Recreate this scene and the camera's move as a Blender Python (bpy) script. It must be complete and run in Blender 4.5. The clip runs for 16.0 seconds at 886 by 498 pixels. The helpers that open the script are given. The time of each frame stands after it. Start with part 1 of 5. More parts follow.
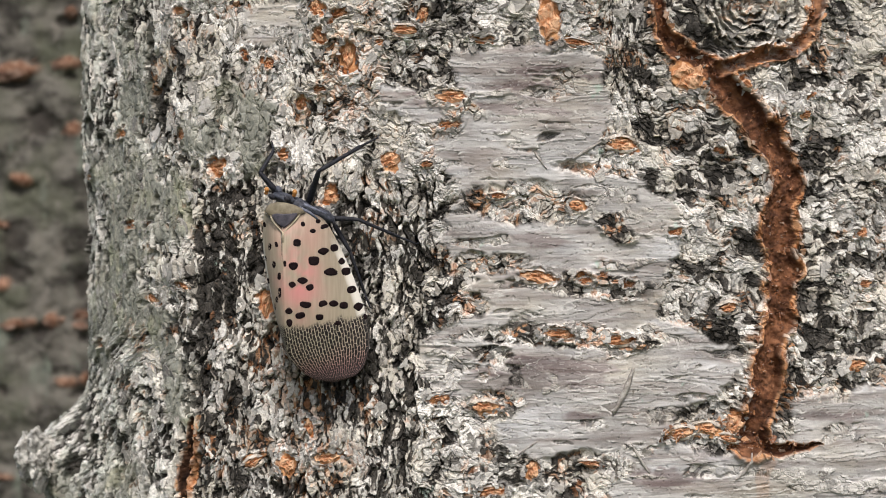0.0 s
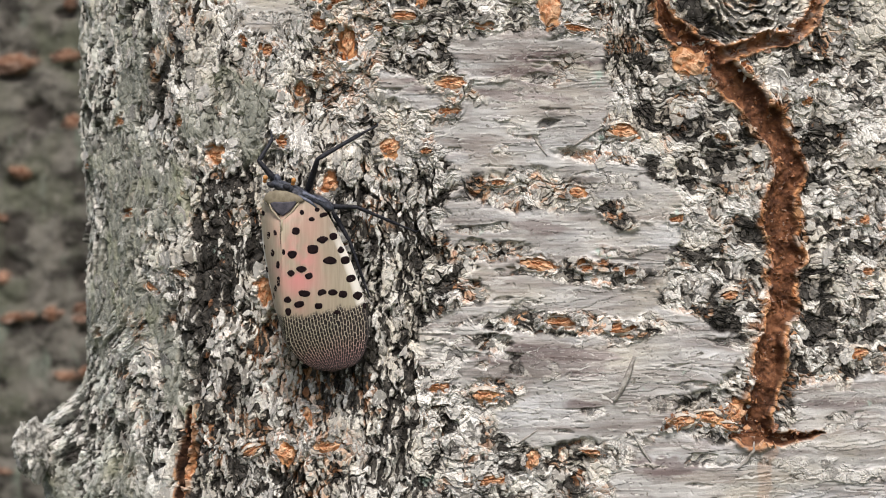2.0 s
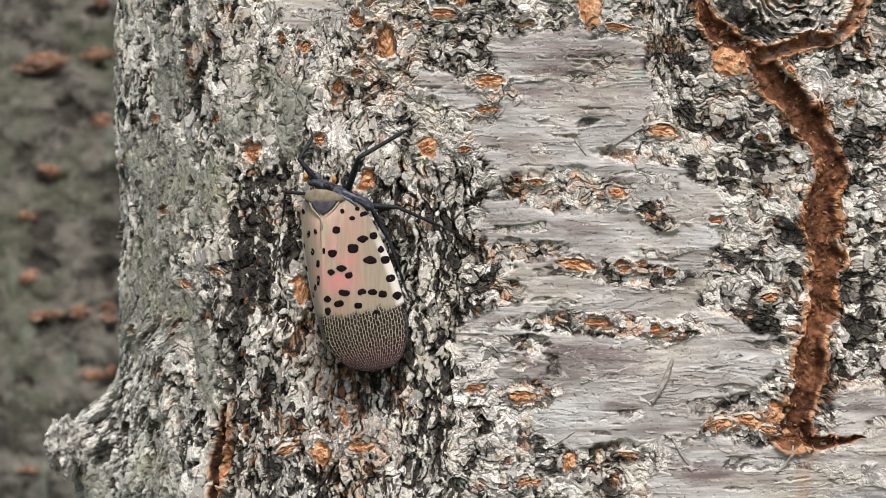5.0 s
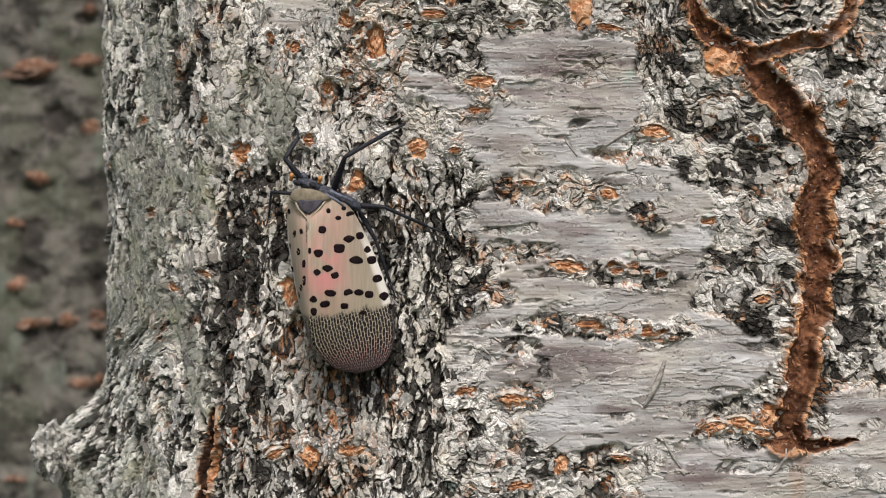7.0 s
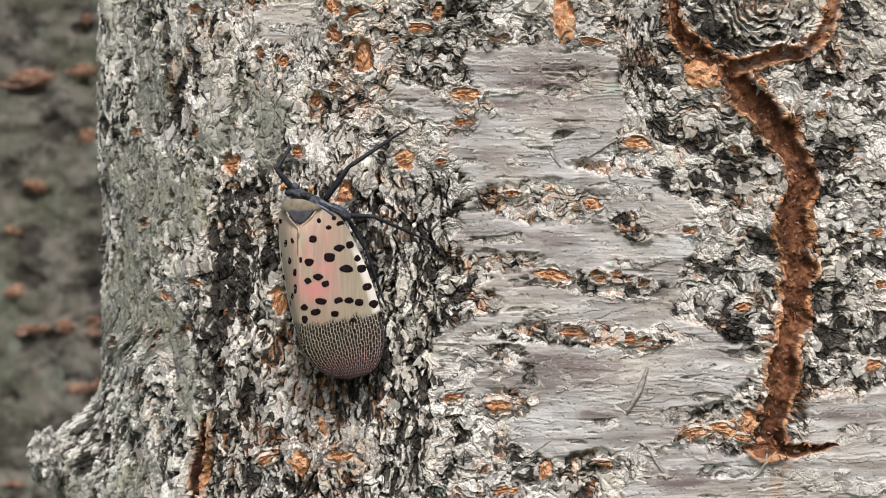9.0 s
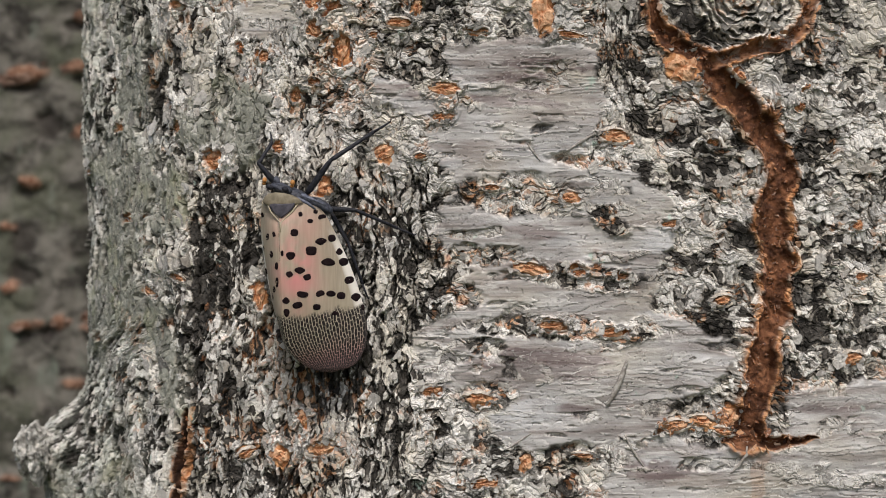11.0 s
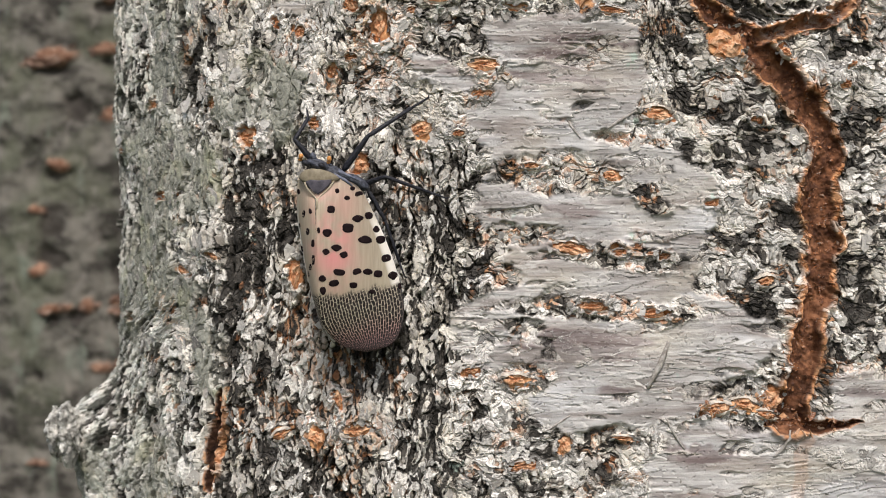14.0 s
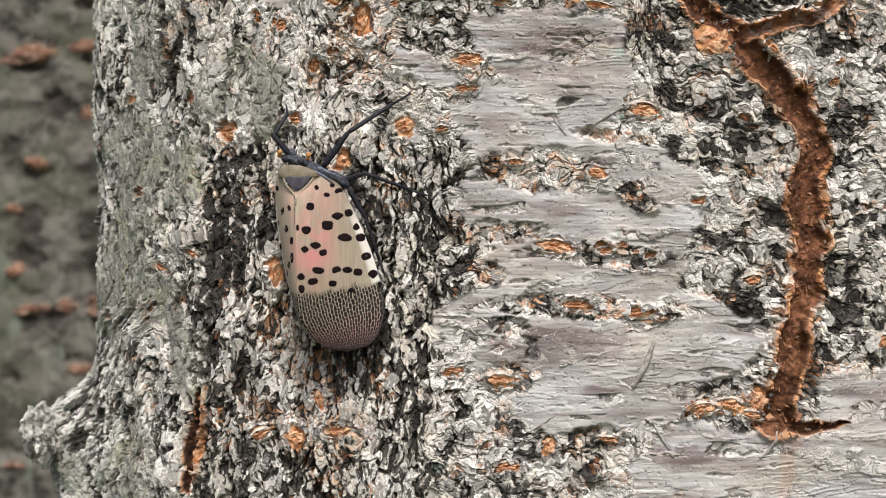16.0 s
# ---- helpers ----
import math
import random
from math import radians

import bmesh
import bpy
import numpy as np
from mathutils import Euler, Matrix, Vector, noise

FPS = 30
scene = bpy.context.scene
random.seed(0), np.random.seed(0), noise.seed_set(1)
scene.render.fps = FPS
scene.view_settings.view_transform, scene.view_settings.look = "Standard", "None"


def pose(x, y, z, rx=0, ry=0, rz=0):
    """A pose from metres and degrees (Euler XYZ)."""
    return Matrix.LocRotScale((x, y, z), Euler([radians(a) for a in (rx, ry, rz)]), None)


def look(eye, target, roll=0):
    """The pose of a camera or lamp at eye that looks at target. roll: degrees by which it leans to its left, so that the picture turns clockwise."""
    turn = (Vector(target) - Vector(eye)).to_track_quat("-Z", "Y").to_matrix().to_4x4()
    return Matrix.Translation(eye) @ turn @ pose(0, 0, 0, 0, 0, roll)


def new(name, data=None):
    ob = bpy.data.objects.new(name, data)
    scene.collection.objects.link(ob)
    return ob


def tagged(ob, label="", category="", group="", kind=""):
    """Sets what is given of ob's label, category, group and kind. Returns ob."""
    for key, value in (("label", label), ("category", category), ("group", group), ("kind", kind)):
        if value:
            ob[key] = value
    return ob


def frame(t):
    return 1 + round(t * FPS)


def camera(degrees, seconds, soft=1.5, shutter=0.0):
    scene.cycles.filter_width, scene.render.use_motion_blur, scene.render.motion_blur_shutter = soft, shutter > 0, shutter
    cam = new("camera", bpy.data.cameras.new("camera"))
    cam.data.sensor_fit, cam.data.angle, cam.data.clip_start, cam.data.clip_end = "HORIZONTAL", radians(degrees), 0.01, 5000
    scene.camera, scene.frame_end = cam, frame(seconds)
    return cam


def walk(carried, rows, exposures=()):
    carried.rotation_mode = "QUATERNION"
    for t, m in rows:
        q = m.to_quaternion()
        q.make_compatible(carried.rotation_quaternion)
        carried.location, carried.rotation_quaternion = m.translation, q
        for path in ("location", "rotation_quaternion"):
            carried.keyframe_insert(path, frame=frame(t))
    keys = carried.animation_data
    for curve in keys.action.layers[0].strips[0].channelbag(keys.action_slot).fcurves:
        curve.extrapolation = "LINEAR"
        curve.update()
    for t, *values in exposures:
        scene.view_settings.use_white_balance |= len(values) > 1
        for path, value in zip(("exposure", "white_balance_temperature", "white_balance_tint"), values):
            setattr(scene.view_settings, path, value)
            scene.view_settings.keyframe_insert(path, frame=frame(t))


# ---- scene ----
cam = camera(36.0, 16.0, soft=1.0)
PATH = [
    (0, (-0.00144, -0.17262, 0.00239), (0.00050, -0.00264, 0.00043), 0.023),
    (0.5, (-0.00129, -0.17204, 0.00210), (0.00103, -0.00206, 0.00020), -0.014),
    (1, (-0.00129, -0.17145, 0.00100), (0.00084, -0.00147, -0.00064), 0.011),
    (1.5, (-0.00128, -0.17128, 0.00053), (0.00056, -0.00130, -0.00138), -0.014),
    (2, (-0.00114, -0.17155, 0.00051), (0.00055, -0.00156, -0.00117), -0.012),
    (2.5, (-0.00185, -0.17161, 0.00118), (-0.00100, -0.00161, 0.00043), 0.071),
    (3, (-0.00326, -0.17206, 0.00202), (-0.00341, -0.00206, 0.00108), 0.236),
    (3.5, (-0.00236, -0.17122, -0.00073), (-0.00200, -0.00124, -0.00286), 0.380),
    (4, (-0.00373, -0.17025, -0.00104), (-0.00371, -0.00027, -0.00344), 0.435),
    (4.5, (-0.00280, -0.17018, -0.00165), (-0.00243, -0.00020, -0.00397), 0.477),
    (4.7, (-0.00339, -0.17054, -0.00020), (-0.00352, -0.00055, -0.00199), 0.438),
    (6.8, (-0.00502, -0.16870, -0.00196), (-0.00445, 0.00130, -0.00143), 0.412),
    (7, (-0.00383, -0.16912, -0.00198), (-0.00291, 0.00088, -0.00106), 0.394),
    (7.5, (-0.00103, -0.17099, -0.00137), (0.00020, -0.00101, 0.00087), 0.357),
    (8, (-0.00225, -0.17240, -0.00052), (-0.00169, -0.00242, 0.00197), 0.300),
    (8.5, (-0.00232, -0.17243, -0.00106), (-0.00158, -0.00244, 0.00083), 0.293),
    (11, (0.00247, -0.17292, -0.00120), (0.00135, -0.00292, -0.00063), 0.089),
    (11.5, (0.00293, -0.17255, -0.00110), (0.00136, -0.00256, -0.00012), 0.051),
    (12, (0.00399, -0.17206, -0.00134), (0.00208, -0.00207, -0.00044), 0.004),
    (12.5, (0.00232, -0.17178, -0.00117), (-0.00087, -0.00182, -0.00040), 0.076),
    (13, (0.00197, -0.17121, -0.00276), (-0.00128, -0.00124, -0.00281), 0.155),
    (13.5, (0.00025, -0.17062, -0.00229), (-0.00369, -0.00067, -0.00239), 0.226),
    (14, (0.00016, -0.17020, -0.00308), (-0.00341, -0.00024, -0.00328), 0.298),
    (14.5, (-0.00132, -0.16941, -0.00344), (-0.00540, 0.00054, -0.00454), 0.276),
    (15, (-0.00042, -0.16852, -0.00440), (-0.00373, 0.00144, -0.00562), 0.283),
    (15.5, (0.00009, -0.16794, -0.00407), (-0.00270, 0.00203, -0.00468), 0.362),
    (16, (0.00004, -0.16772, -0.00421), (-0.00133, 0.00228, -0.00356), 0.506),
]
EXPOSURES = [(0, 0.55), (0.5, 0.57), (1, 0.58), (1.5, 0.60), (2.5, 0.62), (3.5, 0.65), (4.7, 0.64), (6.8, 0.41), (7, 0.44), (7.5, 0.60), (8, 0.67), (8.7, 0.65), (10.8, 0.27), (12, 0.27), (12.5, 0.36), (13, 0.52), (13.5, 0.59), (14, 0.62), (15, 0.65), (16, 0.66)]
walk(cam, [(t, look(eye, target, roll)) for t, eye, target, roll in PATH], EXPOSURES)

# the lens is focused on the bark
cam.data.dof.use_dof = True
cam.data.dof.focus_distance = 0.169
cam.data.dof.aperture_fstop = 30.0

# ---- light: bright overcast sky, open towards the upper left ----
world = bpy.data.worlds.new("sky")
scene.world = world
world.use_nodes = True
wn = world.node_tree
sky = wn.nodes.new("ShaderNodeTexSky")
sky.sky_type = "NISHITA"
sky.sun_disc = False
sky.sun_elevation = radians(52)
sky.sun_rotation = radians(176)
sky.air_density, sky.dust_density, sky.ozone_density = 1.0, 4.0, 1.0
wn.nodes["Background"].inputs["Strength"].default_value = 0.10
wn.links.new(sky.outputs["Color"], wn.nodes["Background"].inputs["Color"])
sun = new("sun", bpy.data.lights.new("sun", "SUN"))
sun.data.energy, sun.data.angle, sun.data.color = 2.05, radians(14), (1.0, 0.96, 0.9)
sun.matrix_world = look((0.1, -1.5, 2.3), (0, 0, 0))

MM = 0.001


# ---- materials ----
def material(name, rough=0.85):
    m = bpy.data.materials.new(name)
    m.use_nodes = True
    b = m.node_tree.nodes["Principled BSDF"]
    b.inputs["Roughness"].default_value = rough
    b.inputs["Specular IOR Level"].default_value = 0.25
    return m, m.node_tree, b


def put(nt, kind, **values):
    n = nt.nodes.new(kind)
    for key, v in values.items():
        k = key.replace("_", " ")
        if isinstance(v, bpy.types.NodeSocket):
            nt.links.new(v, n.inputs[k])
        else:
            n.inputs[k].default_value = v
    return n


def mix(nt, fac, a, b, blend="MIX"):
    n = nt.nodes.new("ShaderNodeMix")
    n.data_type, n.blend_type = "RGBA", blend
    for i, v in ((0, fac), (6, a), (7, b)):
        if isinstance(v, bpy.types.NodeSocket):
            nt.links.new(v, n.inputs[i])
        else:
            n.inputs[i].default_value = v if i == 0 else (*v, 1.0)
    return n.outputs[2]


def ramp(nt, fac, lo, hi, a=0.0, b=1.0):
    n = nt.nodes.new("ShaderNodeMapRange")
    n.interpolation_type = "SMOOTHSTEP"
    nt.links.new(fac, n.inputs[0])
    for i, v in zip((1, 2, 3, 4), (lo, hi, a, b)):
        n.inputs[i].default_value = v
    return n.outputs[0]


def coords(nt, scale=(1, 1, 1)):
    """Object space in millimetres, stretched."""
    tc = nt.nodes.new("ShaderNodeTexCoord")
    mp = nt.nodes.new("ShaderNodeMapping")
    mp.inputs["Scale"].default_value = [1000 * k for k in scale]
    nt.links.new(tc.outputs["Object"], mp.inputs["Vector"])
    return mp.outputs["Vector"]


def grain(nt, scale=(1, 1, 1), size=1.0, detail=4.0, rough=0.6):
    return put(nt, "ShaderNodeTexNoise", Vector=coords(nt, scale), Scale=size, Detail=detail, Roughness=rough).outputs["Fac"]


def bump(nt, b, fac, mm=0.05, strength=0.7):
    n = put(nt, "ShaderNodeBump", Height=fac, Strength=strength, Distance=mm * MM)
    nt.links.new(n.outputs["Normal"], b.inputs["Normal"])


def bark_material():
    m, nt, b = material("weathered_cherry_bark", 0.9)
    one = put(nt, "ShaderNodeSeparateColor", Color=attr(nt, "bark_a")).outputs
    two = put(nt, "ShaderNodeSeparateColor", Color=attr(nt, "bark_b")).outputs
    three = put(nt, "ShaderNodeSeparateColor", Color=attr(nt, "bark_c")).outputs
    fine, mid, wide = grain(nt, size=3.5), grain(nt, size=0.9), grain(nt, size=0.12, detail=3)
    fleck = grain(nt, size=1.5, detail=6, rough=0.7)
    streak = grain(nt, (0.05, 0.05, 0.62), 1.0, 5.0, 0.6)
    hair = grain(nt, (0.18, 0.18, 1.7), 1.0, 4.0, 0.62)
    lump = grain(nt, size=0.35, detail=4)
    speck = put(nt, "ShaderNodeMath", **{"Value": fleck})
    speck.operation = "MULTIPLY_ADD"
    speck.inputs[1].default_value = 1.5
    speck.inputs[2].default_value = -0.74
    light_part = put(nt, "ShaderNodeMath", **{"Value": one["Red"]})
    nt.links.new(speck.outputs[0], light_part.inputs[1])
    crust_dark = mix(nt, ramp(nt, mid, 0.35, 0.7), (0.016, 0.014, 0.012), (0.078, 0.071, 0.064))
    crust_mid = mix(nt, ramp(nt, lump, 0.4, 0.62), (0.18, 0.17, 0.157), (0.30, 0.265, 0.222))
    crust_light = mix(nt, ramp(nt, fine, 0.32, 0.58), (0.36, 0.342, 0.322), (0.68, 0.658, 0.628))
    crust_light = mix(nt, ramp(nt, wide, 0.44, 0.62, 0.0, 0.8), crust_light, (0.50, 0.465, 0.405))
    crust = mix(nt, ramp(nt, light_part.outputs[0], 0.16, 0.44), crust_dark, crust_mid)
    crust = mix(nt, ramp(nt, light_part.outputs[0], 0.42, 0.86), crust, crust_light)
    broad = grain(nt, (0.6, 0.6, 1.0), 0.06, 3.0)
    line = grain(nt, (0.16, 0.16, 1.9), 1.0, 4.0, 0.65)
    smooth = mix(nt, ramp(nt, streak, 0.36, 0.60), (0.27, 0.238, 0.225), (0.46, 0.446, 0.436))
    smooth = mix(nt, ramp(nt, broad, 0.49, 0.67, 0.0, 0.72), smooth, (0.46, 0.418, 0.345))
    sheen = grain(nt, (0.05, 0.05, 0.22), 1.0, 4.0, 0.6)
    smooth = mix(nt, ramp(nt, sheen, 0.50, 0.64, 0.0, 0.7), smooth, (0.50, 0.50, 0.515))
    smooth = mix(nt, ramp(nt, lump, 0.55, 0.66, 0.0, 0.4), smooth, (0.27, 0.248, 0.235))
    smooth = mix(nt, ramp(nt, hair, 0.60, 0.68, 0.0, 0.6), smooth, (0.60, 0.59, 0.57))
    smooth = mix(nt, ramp(nt, line, 0.435, 0.36, 0.0, 0.4), smooth, (0.11, 0.095, 0.085))
    smooth = mix(nt, ramp(nt, line, 0.58, 0.66, 0.0, 0.4), smooth, (0.60, 0.59, 0.57))
    band = mix(nt, ramp(nt, streak, 0.38, 0.62), (0.15, 0.112, 0.112), (0.30, 0.262, 0.255))
    smooth = mix(nt, ramp(nt, three["Red"], 0.0, 1.0, 0.0, 0.85), smooth, band)
    # ledge shade along torn edges, mixed into the base colour
    smooth = mix(nt, ramp(nt, three["Green"], 0.0, 1.0, 0.0, 0.75), smooth, (0.075, 0.062, 0.055))
    smooth = mix(nt, ramp(nt, three["Blue"], 0.0, 1.0, 0.0, 0.75), smooth, (0.62, 0.605, 0.575))
    smooth = mix(nt, ramp(nt, fleck, 0.37, 0.31, 0.0, 0.55), smooth, (0.08, 0.07, 0.065))
    col = mix(nt, one["Green"], crust, smooth)
    mint = grain(nt, size=0.28, detail=5, rough=0.65)
    across = put(nt, "ShaderNodeSeparateXYZ", Vector=coords(nt)).outputs["X"]
    lichen = put(nt, "ShaderNodeMath", **{"Value": ramp(nt, across, -30.0, -44.0, 0.0, 1.0)})
    lichen.operation = "MULTIPLY"
    nt.links.new(ramp(nt, lump, 0.42, 0.56, 0.0, 0.55), lichen.inputs[1])
    col = mix(nt, lichen.outputs[0], col, mix(nt, one["Red"], (0.07, 0.075, 0.062), (0.47, 0.50, 0.455)))
    col = mix(nt, ramp(nt, mint, 0.66, 0.72, 0.0, 0.8), col, (0.36, 0.44, 0.385))
    algae = mix(nt, ramp(nt, mid, 0.3, 0.7), (0.165, 0.168, 0.145), (0.32, 0.32, 0.277))
    algae = mix(nt, ramp(nt, wide, 0.5, 0.7), algae, (0.27, 0.275, 0.195))
    algae = mix(nt, ramp(nt, fleck, 0.58, 0.70, 0.0, 0.8), algae, (0.42, 0.41, 0.37))
    algae = mix(nt, ramp(nt, fleck, 0.40, 0.32, 0.0, 0.8), algae, (0.05, 0.047, 0.042))
    col = mix(nt, one["Blue"], col, algae)
    cork = mix(nt, ramp(nt, mid, 0.3, 0.7), (0.34, 0.125, 0.045), (0.62, 0.34, 0.17))
    col = mix(nt, two["Red"], col, cork)
    rot = mix(nt, ramp(nt, mid, 0.3, 0.7), (0.055, 0.021, 0.011), (0.150, 0.062, 0.029))
    rot = mix(nt, ramp(nt, lump, 0.52, 0.62, 0.0, 0.75), rot, (0.23, 0.105, 0.055))
    rot = mix(nt, ramp(nt, fleck, 0.40, 0.33, 0.0, 0.8), rot, (0.10, 0.062, 0.058))
    rot = mix(nt, ramp(nt, fine, 0.6, 0.8), rot, (0.36, 0.19, 0.10))
    col = mix(nt, two["Green"], col, rot)
    tone = put(nt, "ShaderNodeCombineColor", Red=two["Blue"], Green=two["Blue"], Blue=two["Blue"]).outputs[0]
    col = mix(nt, 1.0, col, tone, "MULTIPLY")
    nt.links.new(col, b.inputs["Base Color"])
    bump(nt, b, fine, 0.05, 0.6)
    return m


def attr(nt, name):
    n = nt.nodes.new("ShaderNodeAttribute")
    n.attribute_name = name
    return n.outputs["Color"]


def flake_material(name, shades, by_object):
    """Curled crust: the tone differs from piece to piece; joined pieces also carry painted shade."""
    m, nt, b = material(name, 0.9)
    if by_object:
        pick = nt.nodes.new("ShaderNodeObjectInfo").outputs["Random"]
    else:
        pick = nt.nodes.new("ShaderNodeNewGeometry").outputs["Random Per Island"]
    r = nt.nodes.new("ShaderNodeValToRGB")
    r.color_ramp.interpolation = "LINEAR"
    els = r.color_ramp.elements
    while len(els) < len(shades):
        els.new(0.5)
    for i, c in enumerate(shades):
        els[i].position = i / (len(shades) - 1)
        els[i].color = (*c, 1.0)
    nt.links.new(pick, r.inputs["Fac"])
    if not by_object:
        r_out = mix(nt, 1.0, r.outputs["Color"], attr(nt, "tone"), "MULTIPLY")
    else:
        r_out = r.outputs["Color"]
    g = grain(nt, size=2.2)
    r_out = mix(nt, ramp(nt, grain(nt, (0.8, 0.8, 2.0), 3.0, 5.0, 0.7), 0.5, 0.68, 0.0, 0.6), r_out, (0.56, 0.54, 0.50))
    col = mix(nt, ramp(nt, g, 0.42, 0.32, 0.0, 0.7), r_out, (0.07, 0.063, 0.056))
    nt.links.new(col, b.inputs["Base Color"])
    bump(nt, b, grain(nt, size=4.0), 0.1, 0.6)
    return m


def plain(name, dark, light, size=1.0, rough=0.7, relief=0.05, stretch=(1, 1, 1)):
    m, nt, b = material(name, rough)
    g = grain(nt, stretch, size)
    nt.links.new(mix(nt, ramp(nt, g, 0.3, 0.7), dark, light), b.inputs["Base Color"])
    bump(nt, b, grain(nt, stretch, size * 3), relief, 0.6)
    return m


BARK = bark_material()
SHADES = [(0.14, 0.13, 0.118), (0.36, 0.345, 0.325), (0.24, 0.226, 0.21), (0.50, 0.48, 0.455), (0.17, 0.158, 0.145), (0.32, 0.30, 0.275), (0.44, 0.42, 0.395), (0.27, 0.245, 0.215), (0.52, 0.50, 0.475), (0.21, 0.197, 0.183)]
FLAKE_ONE = flake_material("bark_flake", SHADES, True)
FLAKE_MANY = flake_material("bark_flakes", SHADES, False)
SHRED = flake_material("cork_shreds", [(0.26, 0.095, 0.04), (0.58, 0.33, 0.18), (0.40, 0.17, 0.07), (0.62, 0.45, 0.32), (0.20, 0.08, 0.04), (0.55, 0.42, 0.33)], False)
CORK = plain("orange_cork", (0.38, 0.15, 0.06), (0.72, 0.46, 0.29), 1.6, 0.9, 0.15)
LIP = plain("pale_cork_lip", (0.34, 0.29, 0.25), (0.60, 0.54, 0.47), 1.5, 0.9, 0.1)


# ---- noise on arrays ----
def lattice(ix, iy, seed):
    h = (ix.astype(np.int64) * 374761393 + iy.astype(np.int64) * 668265263 + seed * 974634777) & 0x7FFFFFFF
    h = ((h ^ (h >> 13)) * 1274126177) & 0x7FFFFFFF
    h = ((h ^ (h >> 15)) * 461845907) & 0x7FFFFFFF
    return ((h ^ (h >> 16)) & 0xFFFFF) / float(0x100000)


def corners(ix, iy, seeds):
    """Random numbers of lattice points as a function of an offset; from a table where the lattice is coarse."""
    if not ix.size:
        return lambda k, di, dj: np.zeros(ix.shape)
    x0, y0 = int(ix.min()) - 1, int(iy.min()) - 1
    w, h = int(ix.max()) - x0 + 3, int(iy.max()) - y0 + 3
    if w * h > 3 * ix.size:
        return lambda k, di, dj: lattice(ix + di, iy + dj, seeds[k])
    gx, gy = np.meshgrid(np.arange(x0, x0 + w), np.arange(y0, y0 + h))
    tables = [lattice(gx, gy, q).ravel() for q in seeds]
    at = (iy.astype(np.int64) - y0) * w + (ix.astype(np.int64) - x0)
    return lambda k, di, dj: tables[k][at + (dj * w + di)]


def vnoise(x, y, seed):
    x, y = np.broadcast_arrays(x, y)
    ix, iy = np.floor(x), np.floor(y)
    fx, fy = x - ix, y - iy
    fx, fy = fx * fx * (3 - 2 * fx), fy * fy * (3 - 2 * fy)
    r = corners(ix, iy, (seed,))
    a, b, c, d = r(0, 0, 0), r(0, 1, 0), r(0, 0, 1), r(0, 1, 1)
    return (a + (b - a) * fx) * (1 - fy) + (c + (d - c) * fx) * fy


def fbm(x, y, seed, octaves=4):
    total, amp, norm = 0.0, 1.0, 0.0
    for o in range(octaves):
        total = total + amp * vnoise(x * 2**o + 17.3 * o, y * 2**o - 9.1 * o, seed + o)
        norm += amp
        amp *= 0.5
    return total / norm


def cells(x, y, seed):
    """Nearest and second nearest cell: the two distances, the cell's random number and the way from its middle."""
    ix, iy = np.floor(x), np.floor(y)
    f1, f2 = np.full(x.shape, 9.0), np.full(x.shape, 9.0)
    who, ox, oy = np.zeros(x.shape), np.zeros(x.shape), np.zeros(x.shape)
    r = corners(ix, iy, (seed, seed + 1, seed + 2))
    for di in (-1, 0, 1):
        for dj in (-1, 0, 1):
            px = ix + di + 0.1 + 0.8 * r(0, di, dj) - x
            py = iy + dj + 0.1 + 0.8 * r(1, di, dj) - y
            d = np.hypot(px, py)
            near = d < f1
            f2 = np.where(near, f1, np.minimum(f2, d))
            f1 = np.where(near, d, f1)
            who = np.where(near, r(2, di, dj), who)
            ox, oy = np.where(near, -px, ox), np.where(near, -py, oy)
    return f1, f2, who, ox, oy


def step(x, a, b):
    t = np.clip((x - a) / (b - a), 0, 1)
    return t * t * (3 - 2 * t)


def area(x, z, ring, edge):
    """1 inside the ring of points, 0 outside, soft over the edge's width."""
    inside, dist = np.zeros(x.shape, bool), np.full(x.shape, 1e9)
    for (ax, az), (bx, bz) in zip(ring, ring[1:] + ring[:1]):
        ex, ez = bx - ax, bz - az
        t = np.clip(((x - ax) * ex + (z - az) * ez) / (ex * ex + ez * ez + 1e-9), 0, 1)
        dist = np.minimum(dist, np.hypot(x - ax - t * ex, z - az - t * ez))
        cross = ((az > z) != (bz > z)) & (x < ex * (z - az) / (ez if abs(ez) > 1e-9 else 1e-9) + ax)
        inside ^= cross
    return step(np.where(inside, dist, -dist), -edge, edge)


def patch(x, z, cx, cz, a, b, turn=0.0):
    """Distance from the middle of an ellipse, 1 on its rim. turn: degrees, anticlockwise as seen from outside."""
    c, s = math.cos(radians(turn)), math.sin(radians(turn))
    return np.hypot(((x - cx) * c + (z - cz) * s) / a, (-(x - cx) * s + (z - cz) * c) / b)


def groove(x, z, line):
    """Distance from a line of (x, z, half width), in half widths, and the place along it."""
    best = np.full(x.shape, 1e9)
    for (ax, az, aw), (bx, bz, bw) in zip(line, line[1:]):
        ex, ez = bx - ax, bz - az
        t = np.clip(((x - ax) * ex + (z - az) * ez) / (ex * ex + ez * ez), 0, 1)
        best = np.minimum(best, np.hypot(x - ax - t * ex, z - az - t * ez) / (aw + (bw - aw) * t))
    return best


# ---- the trunk's plan (millimetres) ----
LOOP = [(-30, 0.8), (-37, 6), (-43, 12.5), (-48, 18.5), (-51, 26), (-51.5, 36), (-48, 52), (-38, 76), (-15, 98), (25, 107),
        (65, 98), (92, 74), (99, 48), (92, 24), (76, 9), (56, 2), (35, -0.5), (14, -1.2), (-6, -1), (-20, -0.6)]


